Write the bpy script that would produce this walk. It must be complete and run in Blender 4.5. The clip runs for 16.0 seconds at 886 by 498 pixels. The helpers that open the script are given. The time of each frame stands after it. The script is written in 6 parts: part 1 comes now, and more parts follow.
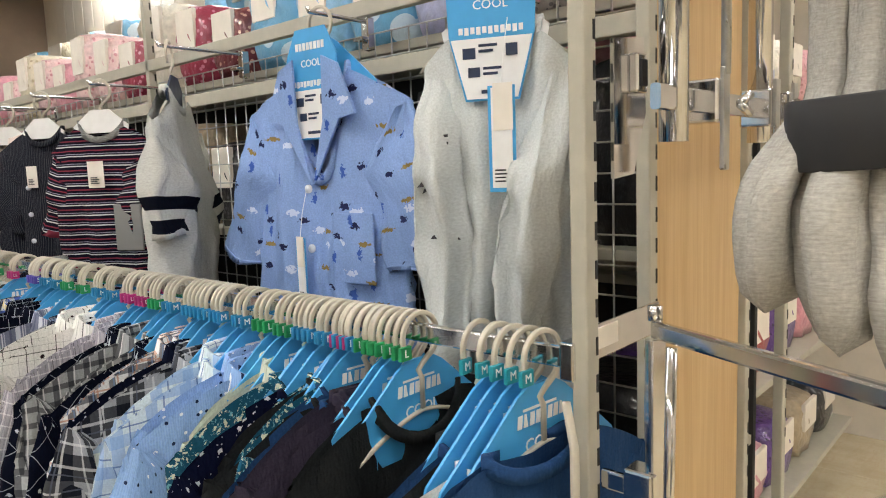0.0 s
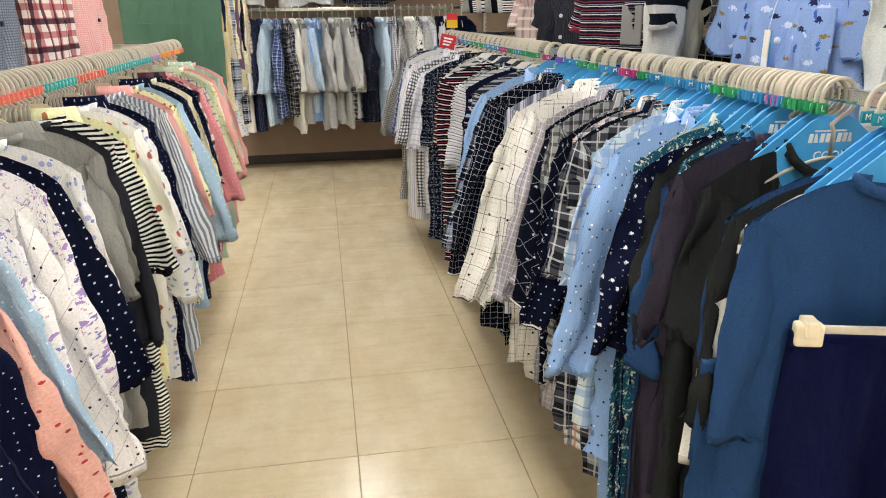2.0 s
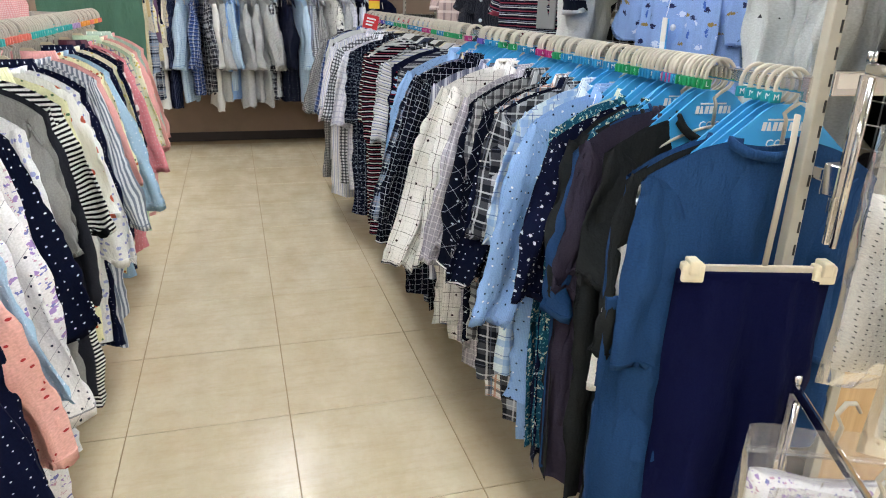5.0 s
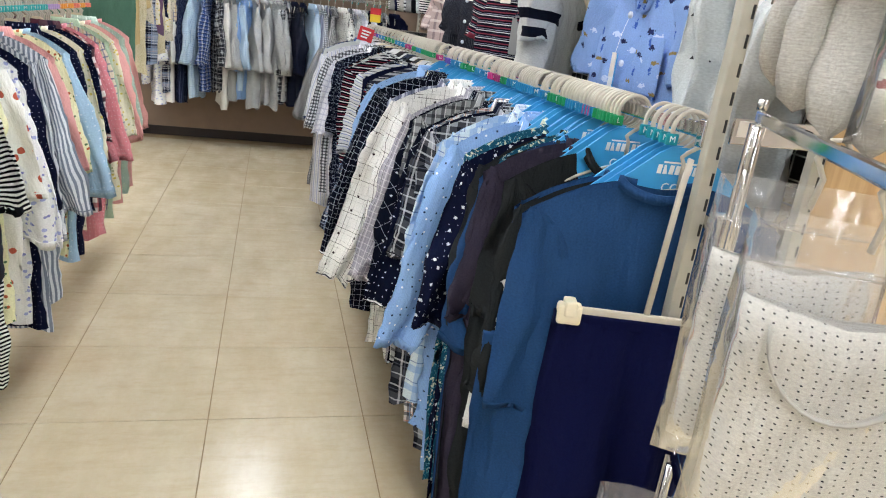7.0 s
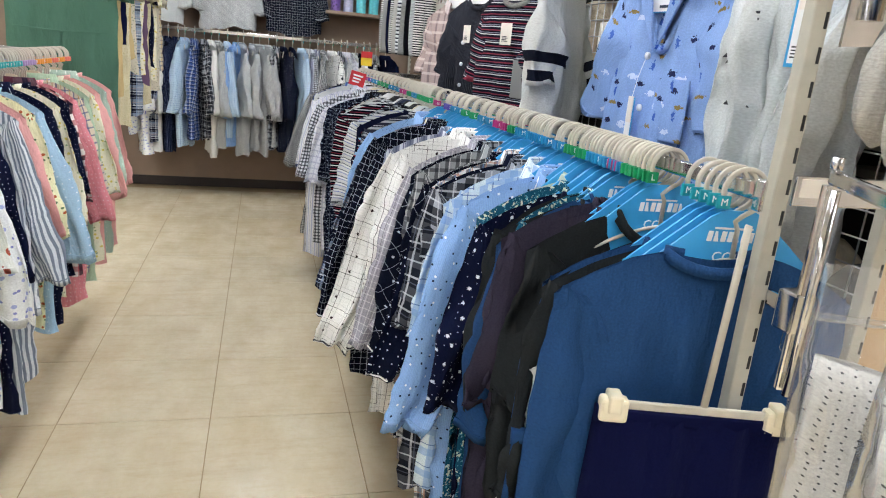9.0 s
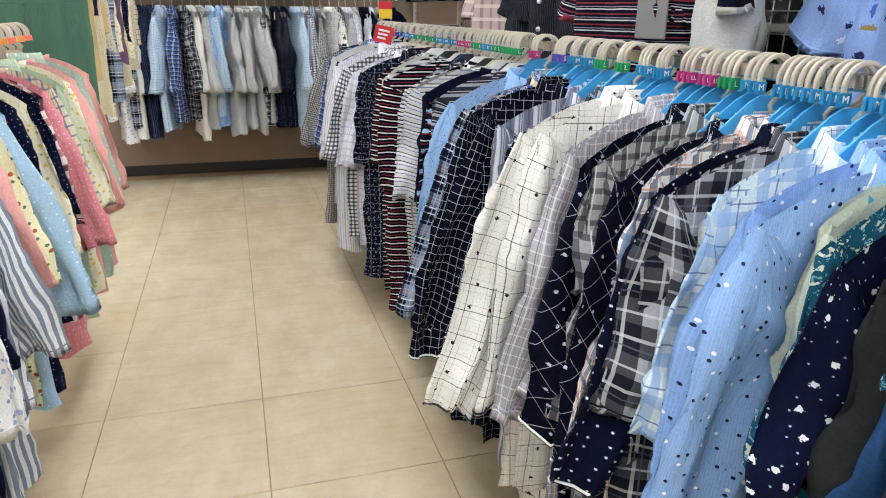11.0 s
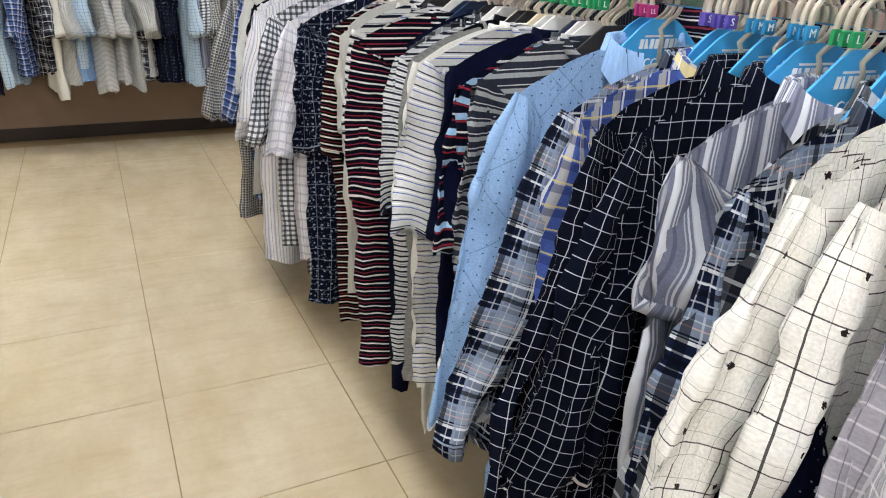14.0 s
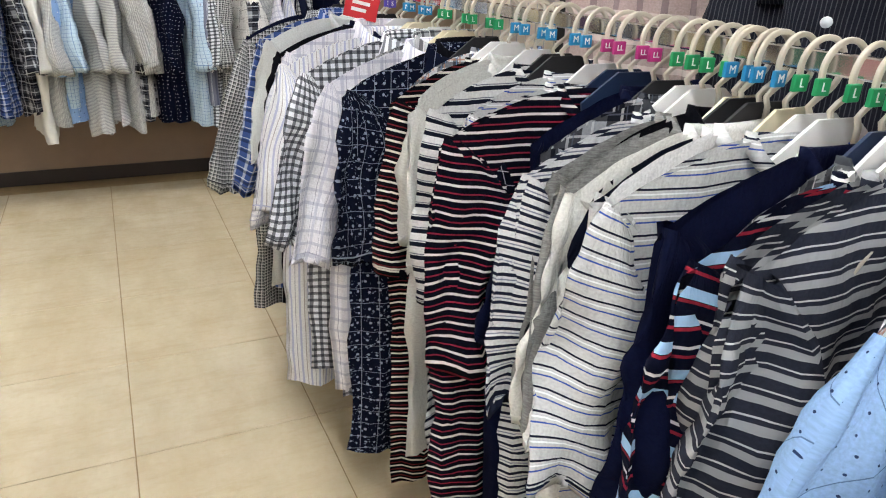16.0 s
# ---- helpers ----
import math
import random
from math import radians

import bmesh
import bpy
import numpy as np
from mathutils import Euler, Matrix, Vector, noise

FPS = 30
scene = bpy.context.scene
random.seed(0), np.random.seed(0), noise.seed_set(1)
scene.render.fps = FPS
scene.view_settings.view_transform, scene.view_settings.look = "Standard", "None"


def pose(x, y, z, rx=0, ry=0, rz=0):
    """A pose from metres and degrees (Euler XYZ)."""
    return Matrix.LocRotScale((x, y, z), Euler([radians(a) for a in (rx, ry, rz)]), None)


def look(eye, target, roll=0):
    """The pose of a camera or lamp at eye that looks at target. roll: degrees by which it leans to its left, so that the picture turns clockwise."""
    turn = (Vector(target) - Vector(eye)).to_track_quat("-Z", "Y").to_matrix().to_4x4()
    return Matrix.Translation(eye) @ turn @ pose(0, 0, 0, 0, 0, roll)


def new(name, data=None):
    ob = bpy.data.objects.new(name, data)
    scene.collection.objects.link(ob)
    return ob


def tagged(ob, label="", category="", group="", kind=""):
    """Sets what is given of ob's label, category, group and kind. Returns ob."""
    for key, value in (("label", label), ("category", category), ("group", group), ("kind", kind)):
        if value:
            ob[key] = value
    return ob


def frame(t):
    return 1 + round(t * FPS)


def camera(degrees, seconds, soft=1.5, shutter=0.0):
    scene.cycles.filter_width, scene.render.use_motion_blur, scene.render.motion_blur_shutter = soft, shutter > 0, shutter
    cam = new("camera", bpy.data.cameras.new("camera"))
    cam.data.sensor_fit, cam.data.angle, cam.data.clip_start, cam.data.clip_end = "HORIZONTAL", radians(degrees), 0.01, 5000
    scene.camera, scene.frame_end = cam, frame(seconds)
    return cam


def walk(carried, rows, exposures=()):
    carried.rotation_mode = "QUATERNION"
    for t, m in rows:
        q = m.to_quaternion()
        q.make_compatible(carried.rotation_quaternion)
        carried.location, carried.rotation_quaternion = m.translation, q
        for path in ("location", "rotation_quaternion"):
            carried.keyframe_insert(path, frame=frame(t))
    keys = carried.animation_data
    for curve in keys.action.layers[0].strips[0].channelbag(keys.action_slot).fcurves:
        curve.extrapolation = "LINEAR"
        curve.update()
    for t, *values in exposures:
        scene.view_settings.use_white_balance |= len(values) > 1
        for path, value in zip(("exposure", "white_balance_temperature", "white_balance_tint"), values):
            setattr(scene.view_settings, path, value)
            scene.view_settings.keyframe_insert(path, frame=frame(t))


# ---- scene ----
cam = camera(65.3, 16.0, soft=1.1)
PATH = [
    (0, (0.009, 0.124, 1.676), (1.49, 1.449, 1.445), -2.1),
    (0.5, (0.01, 0.018, 1.625), (1.2, 1.588, 1.281), 0.8),
    (1, (-0.015, -0.12, 1.611), (0.804, 1.632, 1.1), 2.4),
    (1.3, (-0.049, -0.183, 1.589), (0.548, 1.625, 0.978), 1.6),
    (1.5, (-0.089, -0.222, 1.608), (0.394, 1.603, 0.949), -0.7),
    (2, (-0.234, -0.381, 1.591), (0.074, 1.484, 0.939), -0.8),
    (2.5, (-0.334, -0.518, 1.549), (0.024, 1.249, 0.685), -0.5),
    (3, (-0.317, -0.553, 1.558), (0.148, 1.217, 0.75), 1.8),
    (5.3, (-0.311, -0.536, 1.575), (0.263, 1.254, 0.891), 1.7),
    (5.5, (-0.298, -0.533, 1.576), (0.33, 1.239, 0.892), 1.8),
    (6, (-0.239, -0.547, 1.573), (0.466, 1.227, 0.975), 3.7),
    (6.5, (-0.118, -0.553, 1.573), (0.45, 1.273, 0.986), 6.5),
    (7, (-0.015, -0.555, 1.567), (0.485, 1.275, 0.936), 7.2),
    (7.5, (0.017, -0.547, 1.59), (0.523, 1.278, 0.948), 5.2),
    (8, (0.022, -0.565, 1.591), (0.534, 1.283, 1.021), 4.6),
    (8.5, (0.029, -0.535, 1.573), (0.443, 1.328, 0.975), 5.7),
    (9, (-0.008, -0.341, 1.59), (0.505, 1.516, 1.054), 5.3),
    (9.5, (-0.088, -0.157, 1.597), (0.404, 1.709, 1.071), 3.5),
    (9.7, (-0.112, -0.09, 1.594), (0.301, 1.789, 1.048), 3.1),
    (11.8, (-0.306, 0.759, 1.504), (0.446, 2.452, 0.752), -2.1),
    (12, (-0.344, 0.806, 1.505), (0.492, 2.45, 0.731), -1.1),
    (12.5, (-0.403, 0.91, 1.466), (0.47, 2.504, 0.631), 3.1),
    (13, (-0.338, 1.155, 1.474), (0.444, 2.814, 0.676), 3.9),
    (13.5, (-0.28, 1.342, 1.489), (0.441, 3.017, 0.667), 2.8),
    (14, (-0.248, 1.461, 1.495), (0.58, 3.094, 0.691), 2.6),
    (14.5, (-0.286, 1.647, 1.515), (0.602, 3.256, 0.726), 2.3),
    (15, (-0.283, 1.859, 1.492), (0.607, 3.476, 0.723), 3.2),
    (15.5, (-0.204, 2.097, 1.527), (0.562, 3.767, 0.736), 2.9),
    (16, (-0.121, 2.236, 1.53), (0.691, 3.891, 0.754), 2.5),
]
walk(cam, [(t, look(eye, target, roll)) for t, eye, target, roll in PATH],
     exposures=[(0.0, -0.44, 7000, 10), (0.7, -0.22, 7450, 10), (1.0, -0.18, 7950, 10), (1.5, -0.10, 7750, 10), (2.0, -0.04, 7050, 10), (3.0, -0.04, 6450, 10), (5.5, -0.13, 6280, 10), (9.0, -0.13, 6180, 10),
                (9.7, -0.08, 6180, 10), (12.0, 0.04, 6490, 10), (14.0, 0.04, 6530, 10), (16.0, 0.10, 6520, 10)])

# ---- light: daylight-white ceiling panels, dim neutral surroundings ----
world = bpy.data.worlds.new("world")
scene.world = world
world.use_nodes = True
world.node_tree.nodes["Background"].inputs[0].default_value = (0.9, 0.95, 1.0, 1)
world.node_tree.nodes["Background"].inputs[1].default_value = 0.02

CEIL = 3.45
PANEL_POWER = 31.0


# ---- materials ----
class Nodes:
    """Small helper round a material's node tree."""

    def __init__(self, name):
        self.m = bpy.data.materials.new(name)
        self.m.use_nodes = True
        self.t = self.m.node_tree
        self.b = self.t.nodes["Principled BSDF"]

    def add(self, kind, operation="", data_type="", blend_type="", voronoi_dimensions=""):
        n = self.t.nodes.new(kind)
        if data_type:
            n.data_type = data_type
        if operation:
            n.operation = operation
        if blend_type:
            n.blend_type = blend_type
        if voronoi_dimensions:
            n.voronoi_dimensions = voronoi_dimensions
        return n

    def link(self, a, b):
        self.t.links.new(a, b)

    def put(self, sock, v):
        if hasattr(v, "is_output"):
            self.link(v, sock)
        else:
            sock.default_value = v

    def math(self, op, a, b=0.0):
        n = self.add("ShaderNodeMath", operation=op)
        self.put(n.inputs[0], a)
        self.put(n.inputs[1], b)
        return n.outputs[0]

    def mix(self, f, a, b, blend="MIX"):
        n = self.add("ShaderNodeMix", data_type="RGBA", blend_type=blend)
        self.put(n.inputs[0], f)
        self.put(n.inputs[6], a if hasattr(a, "is_output") else (*a[:3], 1))
        self.put(n.inputs[7], b if hasattr(b, "is_output") else (*b[:3], 1))
        return n.outputs[2]

    def noise(self, vec, scale, detail=3.0, rough=0.5):
        n = self.add("ShaderNodeTexNoise")
        if vec is not None:
            self.link(vec, n.inputs["Vector"])
        n.inputs["Scale"].default_value = scale
        n.inputs["Detail"].default_value = detail
        n.inputs["Roughness"].default_value = rough
        return n.outputs["Fac"]

    def ramp(self, f, lo, hi, a=0.0, b=1.0):
        n = self.add("ShaderNodeMapRange")
        self.put(n.inputs[0], f)
        for k, v in zip((1, 2, 3, 4), (lo, hi, a, b)):
            n.inputs[k].default_value = v
        return n.outputs[0]

    def bump(self, height, strength=0.3, dist=0.005, normal=None):
        n = self.add("ShaderNodeBump")
        n.inputs["Strength"].default_value = strength
        n.inputs["Distance"].default_value = dist
        self.link(height, n.inputs["Height"])
        if normal is not None:
            self.link(normal, n.inputs["Normal"])
        return n.outputs[0]

    def scaled(self, vec, s):
        n = self.add("ShaderNodeMapping")
        self.link(vec, n.inputs[0])
        n.inputs["Scale"].default_value = s
        return n.outputs[0]

    def obj(self):
        return self.add("ShaderNodeTexCoord").outputs["Object"]

    def uv(self):
        return self.add("ShaderNodeTexCoord").outputs["UV"]


def hexc(h):
    """Linear colour from an sRGB hex string."""
    c = [int(h[k:k + 2], 16) / 255 for k in (0, 2, 4)]
    return tuple(x / 12.92 if x <= 0.04045 else ((x + 0.055) / 1.055) ** 2.4 for x in c)


def solid(name, c, rough=0.5, metal=0.0, spots=0.08, scale=30.0, bump=0.05, coat=0.0):
    """A plain painted, plastic or metal surface with faint mottling and relief."""
    n = Nodes(name)
    o = n.obj()
    f = n.noise(o, scale, 4)
    g = n.noise(o, scale * 0.13, 2)
    dark = tuple(x * (1 - 2.2 * spots) for x in c)
    lite = tuple(min(1, x * (1 + spots)) for x in c)
    col = n.mix(n.ramp(f, 0.3, 0.7), dark, lite)
    col = n.mix(n.ramp(g, 0.3, 0.75, 0, 0.5), col, tuple(x * (1 - 1.5 * spots) for x in c))
    n.link(col, n.b.inputs["Base Color"])
    n.link(n.ramp(f, 0.2, 0.8, max(0, rough - 0.06), min(1, rough + 0.08)), n.b.inputs["Roughness"])
    n.b.inputs["Metallic"].default_value = metal
    n.b.inputs["Coat Weight"].default_value = coat
    if bump:
        n.link(n.bump(f, bump, 0.003), n.b.inputs["Normal"])
    return n.m


CLOTH = {}
PRINT_SCALE = 0.7


def cloth(name, base, bands=(), dots=(), blobs=(), weave=0.25, heather=0.0, rough=0.92, ragged=0.6):
    """Printed or woven fabric. Coordinates are metres along the cloth.
    bands: (axis, period, width, offset, colour, cover); axis h: rows, v: upright lines, d, e: the two diagonals.
    dots: (cell, radius, colour, scatter). blobs: (scale, threshold, colour): irregular printed motifs."""
    n = Nodes(name)
    uv = n.uv()
    k0 = PRINT_SCALE if name not in ("tee_gray_band", "white_navy_block", "heather_dot", "aloha", "leaf_print", "red_gingham") else 1.0
    bands = [(a, p * k0, w * k0, o, c, f) for a, p, w, o, c, f in bands]
    dots = [(d[0] * k0, d[1] * k0, d[2], d[3], d[4] if len(d) > 4 else (1, 1, 1)) for d in dots]
    blobs = [(p / k0, f, c) for p, f, c in blobs]
    sep = n.add("ShaderNodeSeparateXYZ")
    n.link(uv, sep.inputs[0])
    u, v = sep.outputs[0], sep.outputs[1]
    axes = {"h": v, "v": u, "d": None, "e": None}
    big = n.noise(n.scaled(uv, (1, 1, 1)), 5, 3)
    fine = n.noise(uv, 240, 2)
    base = hexc(base)
    if max(base) < 0.12:
        base = (base[0] * 0.32, base[1] * 0.34, base[2] * 0.46)
    elif min(base) > 0.45:
        base = tuple(min(0.86, c * 1.14) for c in base)
    col = n.mix(n.ramp(fine, 0.3, 0.7), tuple(c * 0.86 for c in base), tuple(min(1, c * 1.07) for c in base))
    if heather:
        streak = n.noise(n.scaled(uv, (60, 420, 1)), 1.0, 3, 0.7)
        col = n.mix(n.ramp(streak, 0.35, 0.65, heather, 0), col, tuple(c * 0.45 for c in base))
    for axis, period, width, off, c, cover in bands:
        if axis in "de":
            k = n.math("ADD" if axis == "d" else "SUBTRACT", u, v)
        else:
            k = axes[axis]
        f = n.math("FRACT", n.math("ADD", n.math("DIVIDE", k, period), off + 40.0))
        mask = n.math("MULTIPLY", n.math("LESS_THAN", f, width / period), cover)
        col = n.mix(mask, col, tuple(x * (0.38 if max(hexc(c)) < 0.12 else 1) for x in hexc(c)))
    for cell, r, c, scatter, pull in dots:
        vo = n.add("ShaderNodeTexVoronoi", voronoi_dimensions="2D")
        at = n.scaled(uv, pull)
        n.link(at, vo.inputs["Vector"])
        vo.inputs["Scale"].default_value = 1 / cell
        vo.inputs["Randomness"].default_value = scatter
        rag = n.math("MULTIPLY", n.math("SUBTRACT", n.noise(uv, 1.1 / r, 2.0), 0.5), ragged * r / cell)
        mask = n.math("LESS_THAN", n.math("ADD", vo.outputs["Distance"], rag), r / cell)
        col = n.mix(mask, col, hexc(c))
    for scale, thr, c in blobs:
        off = n.scaled(uv, (1, 1, 1))
        f = n.noise(off, scale, 2.5, 0.6)
        vo = n.add("ShaderNodeTexVoronoi", voronoi_dimensions="2D")
        n.link(uv, vo.inputs["Vector"])
        vo.inputs["Scale"].default_value = scale * 0.4
        near = n.math("LESS_THAN", vo.outputs["Distance"], 0.36)
        mask = n.math("MULTIPLY", n.math("GREATER_THAN", f, thr), near)
        col = n.mix(mask, col, hexc(c))
    n.link(n.mix(n.ramp(big, 0.35, 0.7, 0.0, 0.12), col, (0, 0, 0)), n.b.inputs["Base Color"])
    n.b.inputs["Roughness"].default_value = rough
    n.b.inputs["Specular IOR Level"].default_value = 0.07
    n.b.inputs["Sheen Weight"].default_value = 0.0
    crease = n.noise(n.scaled(uv, (9, 3.5, 1)), 1.6, 4, 0.55)
    b1 = n.bump(crease, 0.8, 0.025)
    n.link(n.bump(fine, weave, 0.002, b1), n.b.inputs["Normal"])
    CLOTH[name] = n.m
    return n.m


PLASTIC = solid("hanger_plastic", hexc("c2bbac"), 0.42, spots=0.05, bump=0.03)
CREAM = solid("cream_plastic", hexc("e4d9bd"), 0.45, spots=0.05)
CHROME = solid("chrome", (0.72, 0.72, 0.74), 0.09, 1.0, spots=0.05, scale=18, bump=0.01)
STEEL = solid("wire_steel", (0.5, 0.5, 0.5), 0.3, 1.0)
POST = solid("post_paint", hexc("b4b0a2"), 0.45, spots=0.05, bump=0.03)
NEAR_BLACK = solid("near_black", (0.02, 0.02, 0.02), 0.8)
BLUE = solid("card_blue", hexc("3fa0dc"), 0.4, spots=0.03, bump=0.0)
WHITE = solid("card_white", hexc("ececec"), 0.5, spots=0.03, bump=0.0)
BLACK = solid("black", (0.015, 0.015, 0.018), 0.6)
TAG = {"M": solid("tag_blue", hexc("1b83b8"), 0.45, spots=0.03), "L": solid("tag_green", hexc("17935a"), 0.45, spots=0.03),
       "LL": solid("tag_magenta", hexc("b02a77"), 0.45, spots=0.03), "S": solid("tag_violet", hexc("5548a8"), 0.45, spots=0.03),
       "m": solid("tag_teal", hexc("1592a2"), 0.45, spots=0.03), "C": solid("tag_coral", hexc("ec7d6c"), 0.45, spots=0.03),
       "T": solid("tag_turquoise", hexc("37b4b4"), 0.45, spots=0.03), "V": solid("tag_lilac", hexc("b59ad0"), 0.45, spots=0.03),
       "O": solid("tag_orange", hexc("f0a03c"), 0.45, spots=0.03)}
RED = solid("pop_red", hexc("c8202c"), 0.5, spots=0.03)
YELLOW = solid("pop_yellow", hexc("e8c52a"), 0.5, spots=0.03)
PAPER = solid("paper", hexc("e9e2d8"), 0.8, spots=0.03)
INK = solid("ink", hexc("26262e"), 0.7, spots=0.03)
BUTTON = solid("button", hexc("d8dde6"), 0.25, spots=0.03)


def wood_material():
    n = Nodes("light_wood")
    o = n.scaled(n.obj(), (14, 14, 1.0))
    f = n.noise(o, 2.2, 6, 0.6)
    g = n.noise(n.scaled(n.obj(), (90, 90, 2)), 1.5, 3)
    c = n.mix(n.ramp(f, 0.3, 0.7), hexc("bd9a6c"), hexc("d0b285"))
    c = n.mix(n.ramp(g, 0.4, 0.7, 0, 0.25), c, hexc("a5825a"))
    n.link(c, n.b.inputs["Base Color"])
    n.b.inputs["Roughness"].default_value = 0.38
    n.link(n.bump(g, 0.05, 0.002), n.b.inputs["Normal"])
    return n.m


def tile_material():
    """Waxed vinyl tile: cream, cloudy, faintly scuffed."""
    n = Nodes("vinyl_tile")
    geo = n.add("ShaderNodeNewGeometry").outputs["Position"]
    info = n.add("ShaderNodeObjectInfo").outputs["Random"]
    cloud = n.noise(n.scaled(geo, (2.2, 1.0, 1)), 2.4, 5, 0.6)
    fine = n.noise(geo, 38, 5, 0.65)
    c = n.mix(n.ramp(cloud, 0.25, 0.8), hexc("c6b798"), hexc("e0d6bd"))
    c = n.mix(n.ramp(fine, 0.45, 0.75, 0, 0.22), c, hexc("c4a97c"))
    streak = n.noise(n.scaled(geo, (2.0, 9.0, 1)), 1.7, 5, 0.7)
    c = n.mix(n.ramp(streak, 0.48, 0.72, 0, 0.30), c, hexc("b39a70"))
    c = n.mix(n.ramp(info, 0, 1, 0, 0.14), c, hexc("c3a87a"))
    scuff = n.noise(n.scaled(geo, (3, 40, 1)), 3.0, 2)
    c = n.mix(n.ramp(scuff, 0.74, 0.8, 0, 0.2), c, hexc("8d7650"))
    n.link(c, n.b.inputs["Base Color"])
    n.link(n.ramp(cloud, 0.3, 0.7, 0.17, 0.27), n.b.inputs["Roughness"])
    n.b.inputs["Specular IOR Level"].default_value = 0.5
    wave = n.noise(geo, 6.0, 2)
    n.link(n.bump(wave, 0.012, 0.01), n.b.inputs["Normal"])
    return n.m


def film_material():
    """Thin clear plastic film."""
    n = Nodes("clear_film")
    t = n.add("ShaderNodeBsdfTransparent")
    g = n.add("ShaderNodeBsdfGlossy")
    g.inputs["Roughness"].default_value = 0.12
    d = n.add("ShaderNodeBsdfDiffuse")
    d.inputs["Color"].default_value = (0.75, 0.75, 0.76, 1)
    o = n.obj()
    w = n.noise(n.scaled(o, (1, 1, 0.5)), 11, 3, 0.5)
    bn = n.bump(w, 0.7, 0.02)
    n.link(bn, g.inputs["Normal"])
    m1 = n.add("ShaderNodeMixShader")
    m1.inputs[0].default_value = 0.07
    n.link(t.outputs[0], m1.inputs[1])
    n.link(d.outputs[0], m1.inputs[2])
    lw = n.add("ShaderNodeFresnel")
    lw.inputs[0].default_value = 1.5
    n.link(bn, lw.inputs["Normal"])
    m2 = n.add("ShaderNodeMixShader")
    n.link(n.ramp(lw.outputs[0], 0.0, 1.0, 0.03, 0.7), m2.inputs[0])
    n.link(m1.outputs[0], m2.inputs[1])
    n.link(g.outputs[0], m2.inputs[2])
    out = n.t.nodes["Material Output"]
    n.link(m2.outputs[0], out.inputs[0])
    return n.m


WOOD, TILE, FILM = wood_material(), tile_material(), film_material()
GROUT = solid("joint", hexc("9c8560"), 0.8)
WALLTAN = solid("wall_brown", hexc("8f7b6a"), 0.7, spots=0.05, scale=8)
WALLBEIGE = solid("wall_beige", hexc("dcd3c6"), 0.7, spots=0.04, scale=8)
CEILING = solid("ceiling_white", hexc("e6e4de"), 0.9, spots=0.03)
KICK = solid("kick_black", hexc("2a2120"), 0.5)
NAVYPLATE = solid("plate_navy", hexc("22314f"), 0.35, 0.0, spots=0.05)


# ---- mesh helpers ----
def mesh_of(bm, name, material=None, smooth=False):
    me = bpy.data.meshes.new(name)
    bm.to_mesh(me)
    bm.free()
    if material:
        me.materials.append(material)
    if smooth:
        for p in me.polygons:
            p.use_smooth = True
    return me


def part(name, bm, material, parent, label="", smooth=False):
    """One mesh object under a thing or a part."""
    me = bm if isinstance(bm, bpy.types.Mesh) else mesh_of(bm, name, material, smooth)
    ob = new(name, me)
    ob.parent = parent
    if label:
        ob["label"] = label
    return ob


def thing(name, m, label, category, group="", kind=""):
    ob = new(name)
    ob.empty_display_size = 0.05
    ob.matrix_world = m
    return tagged(ob, label, category, group, kind)


def add_box(bm, x0, y0, z0, x1, y1, z1, bevel=0.0):
    g = bmesh.ops.create_cube(bm, size=1)
    vs = g["verts"]
    for v in vs:
        v.co = Vector((x0 + (v.co.x + 0.5) * (x1 - x0), y0 + (v.co.y + 0.5) * (y1 - y0), z0 + (v.co.z + 0.5) * (z1 - z0)))
    if bevel:
        es = list({e for v in vs for e in v.link_edges})
        bmesh.ops.bevel(bm, geom=es, offset=bevel, segments=2, affect="EDGES", profile=0.5)
    return bm


def box(x0, y0, z0, x1, y1, z1, bevel=0.0):
    return add_box(bmesh.new(), x0, y0, z0, x1, y1, z1, bevel)


def sweep(path, section, bm=None, closed=False, up=Vector((0, 1, 0)), caps=True):
    """Sweep a closed section (list of (side, up) pairs) along a path of points; up stays fixed."""
    bm = bm or bmesh.new()
    path = [Vector(p) for p in path]
    rings = []
    for i, p in enumerate(path):
        a = path[i - 1] if i > 0 else (path[-1] if closed else p)
        b = path[(i + 1) % len(path)] if i < len(path) - 1 or closed else p
        t = (b - a).normalized()
        side = t.cross(up)
        if side.length < 1e-4:
            side = t.cross(Vector((1, 0, 0.01)))
        side.normalize()
        w = side.cross(t).normalized()
        rings.append([bm.verts.new(p + side * s + w * k) for s, k in section])
    n = len(section)
    m = len(rings)
    for i in range(m if closed else m - 1):
        r, q = rings[i], rings[(i + 1) % m]
        for k in range(n):
            bm.faces.new((r[k], r[(k + 1) % n], q[(k + 1) % n], q[k]))
    if caps and not closed:
        bm.faces.new(rings[0][::-1])
        bm.faces.new(rings[-1])
    return bm


def rect(a, b, r=0.0):
    if not r:
        return [(-a / 2, -b / 2), (a / 2, -b / 2), (a / 2, b / 2), (-a / 2, b / 2)]
    q = []
    for cx, cy, st in ((a / 2 - r, b / 2 - r, 0), (-a / 2 + r, b / 2 - r, 90), (-a / 2 + r, -b / 2 + r, 180), (a / 2 - r, -b / 2 + r, 270)):
        for k in (0, 45, 90):
            w = radians(st + k)
            q.append((cx + r * math.cos(w), cy + r * math.sin(w)))
    return q


def ring(r, n=10):
    return [(r * math.cos(2 * math.pi * k / n), r * math.sin(2 * math.pi * k / n)) for k in range(n)]


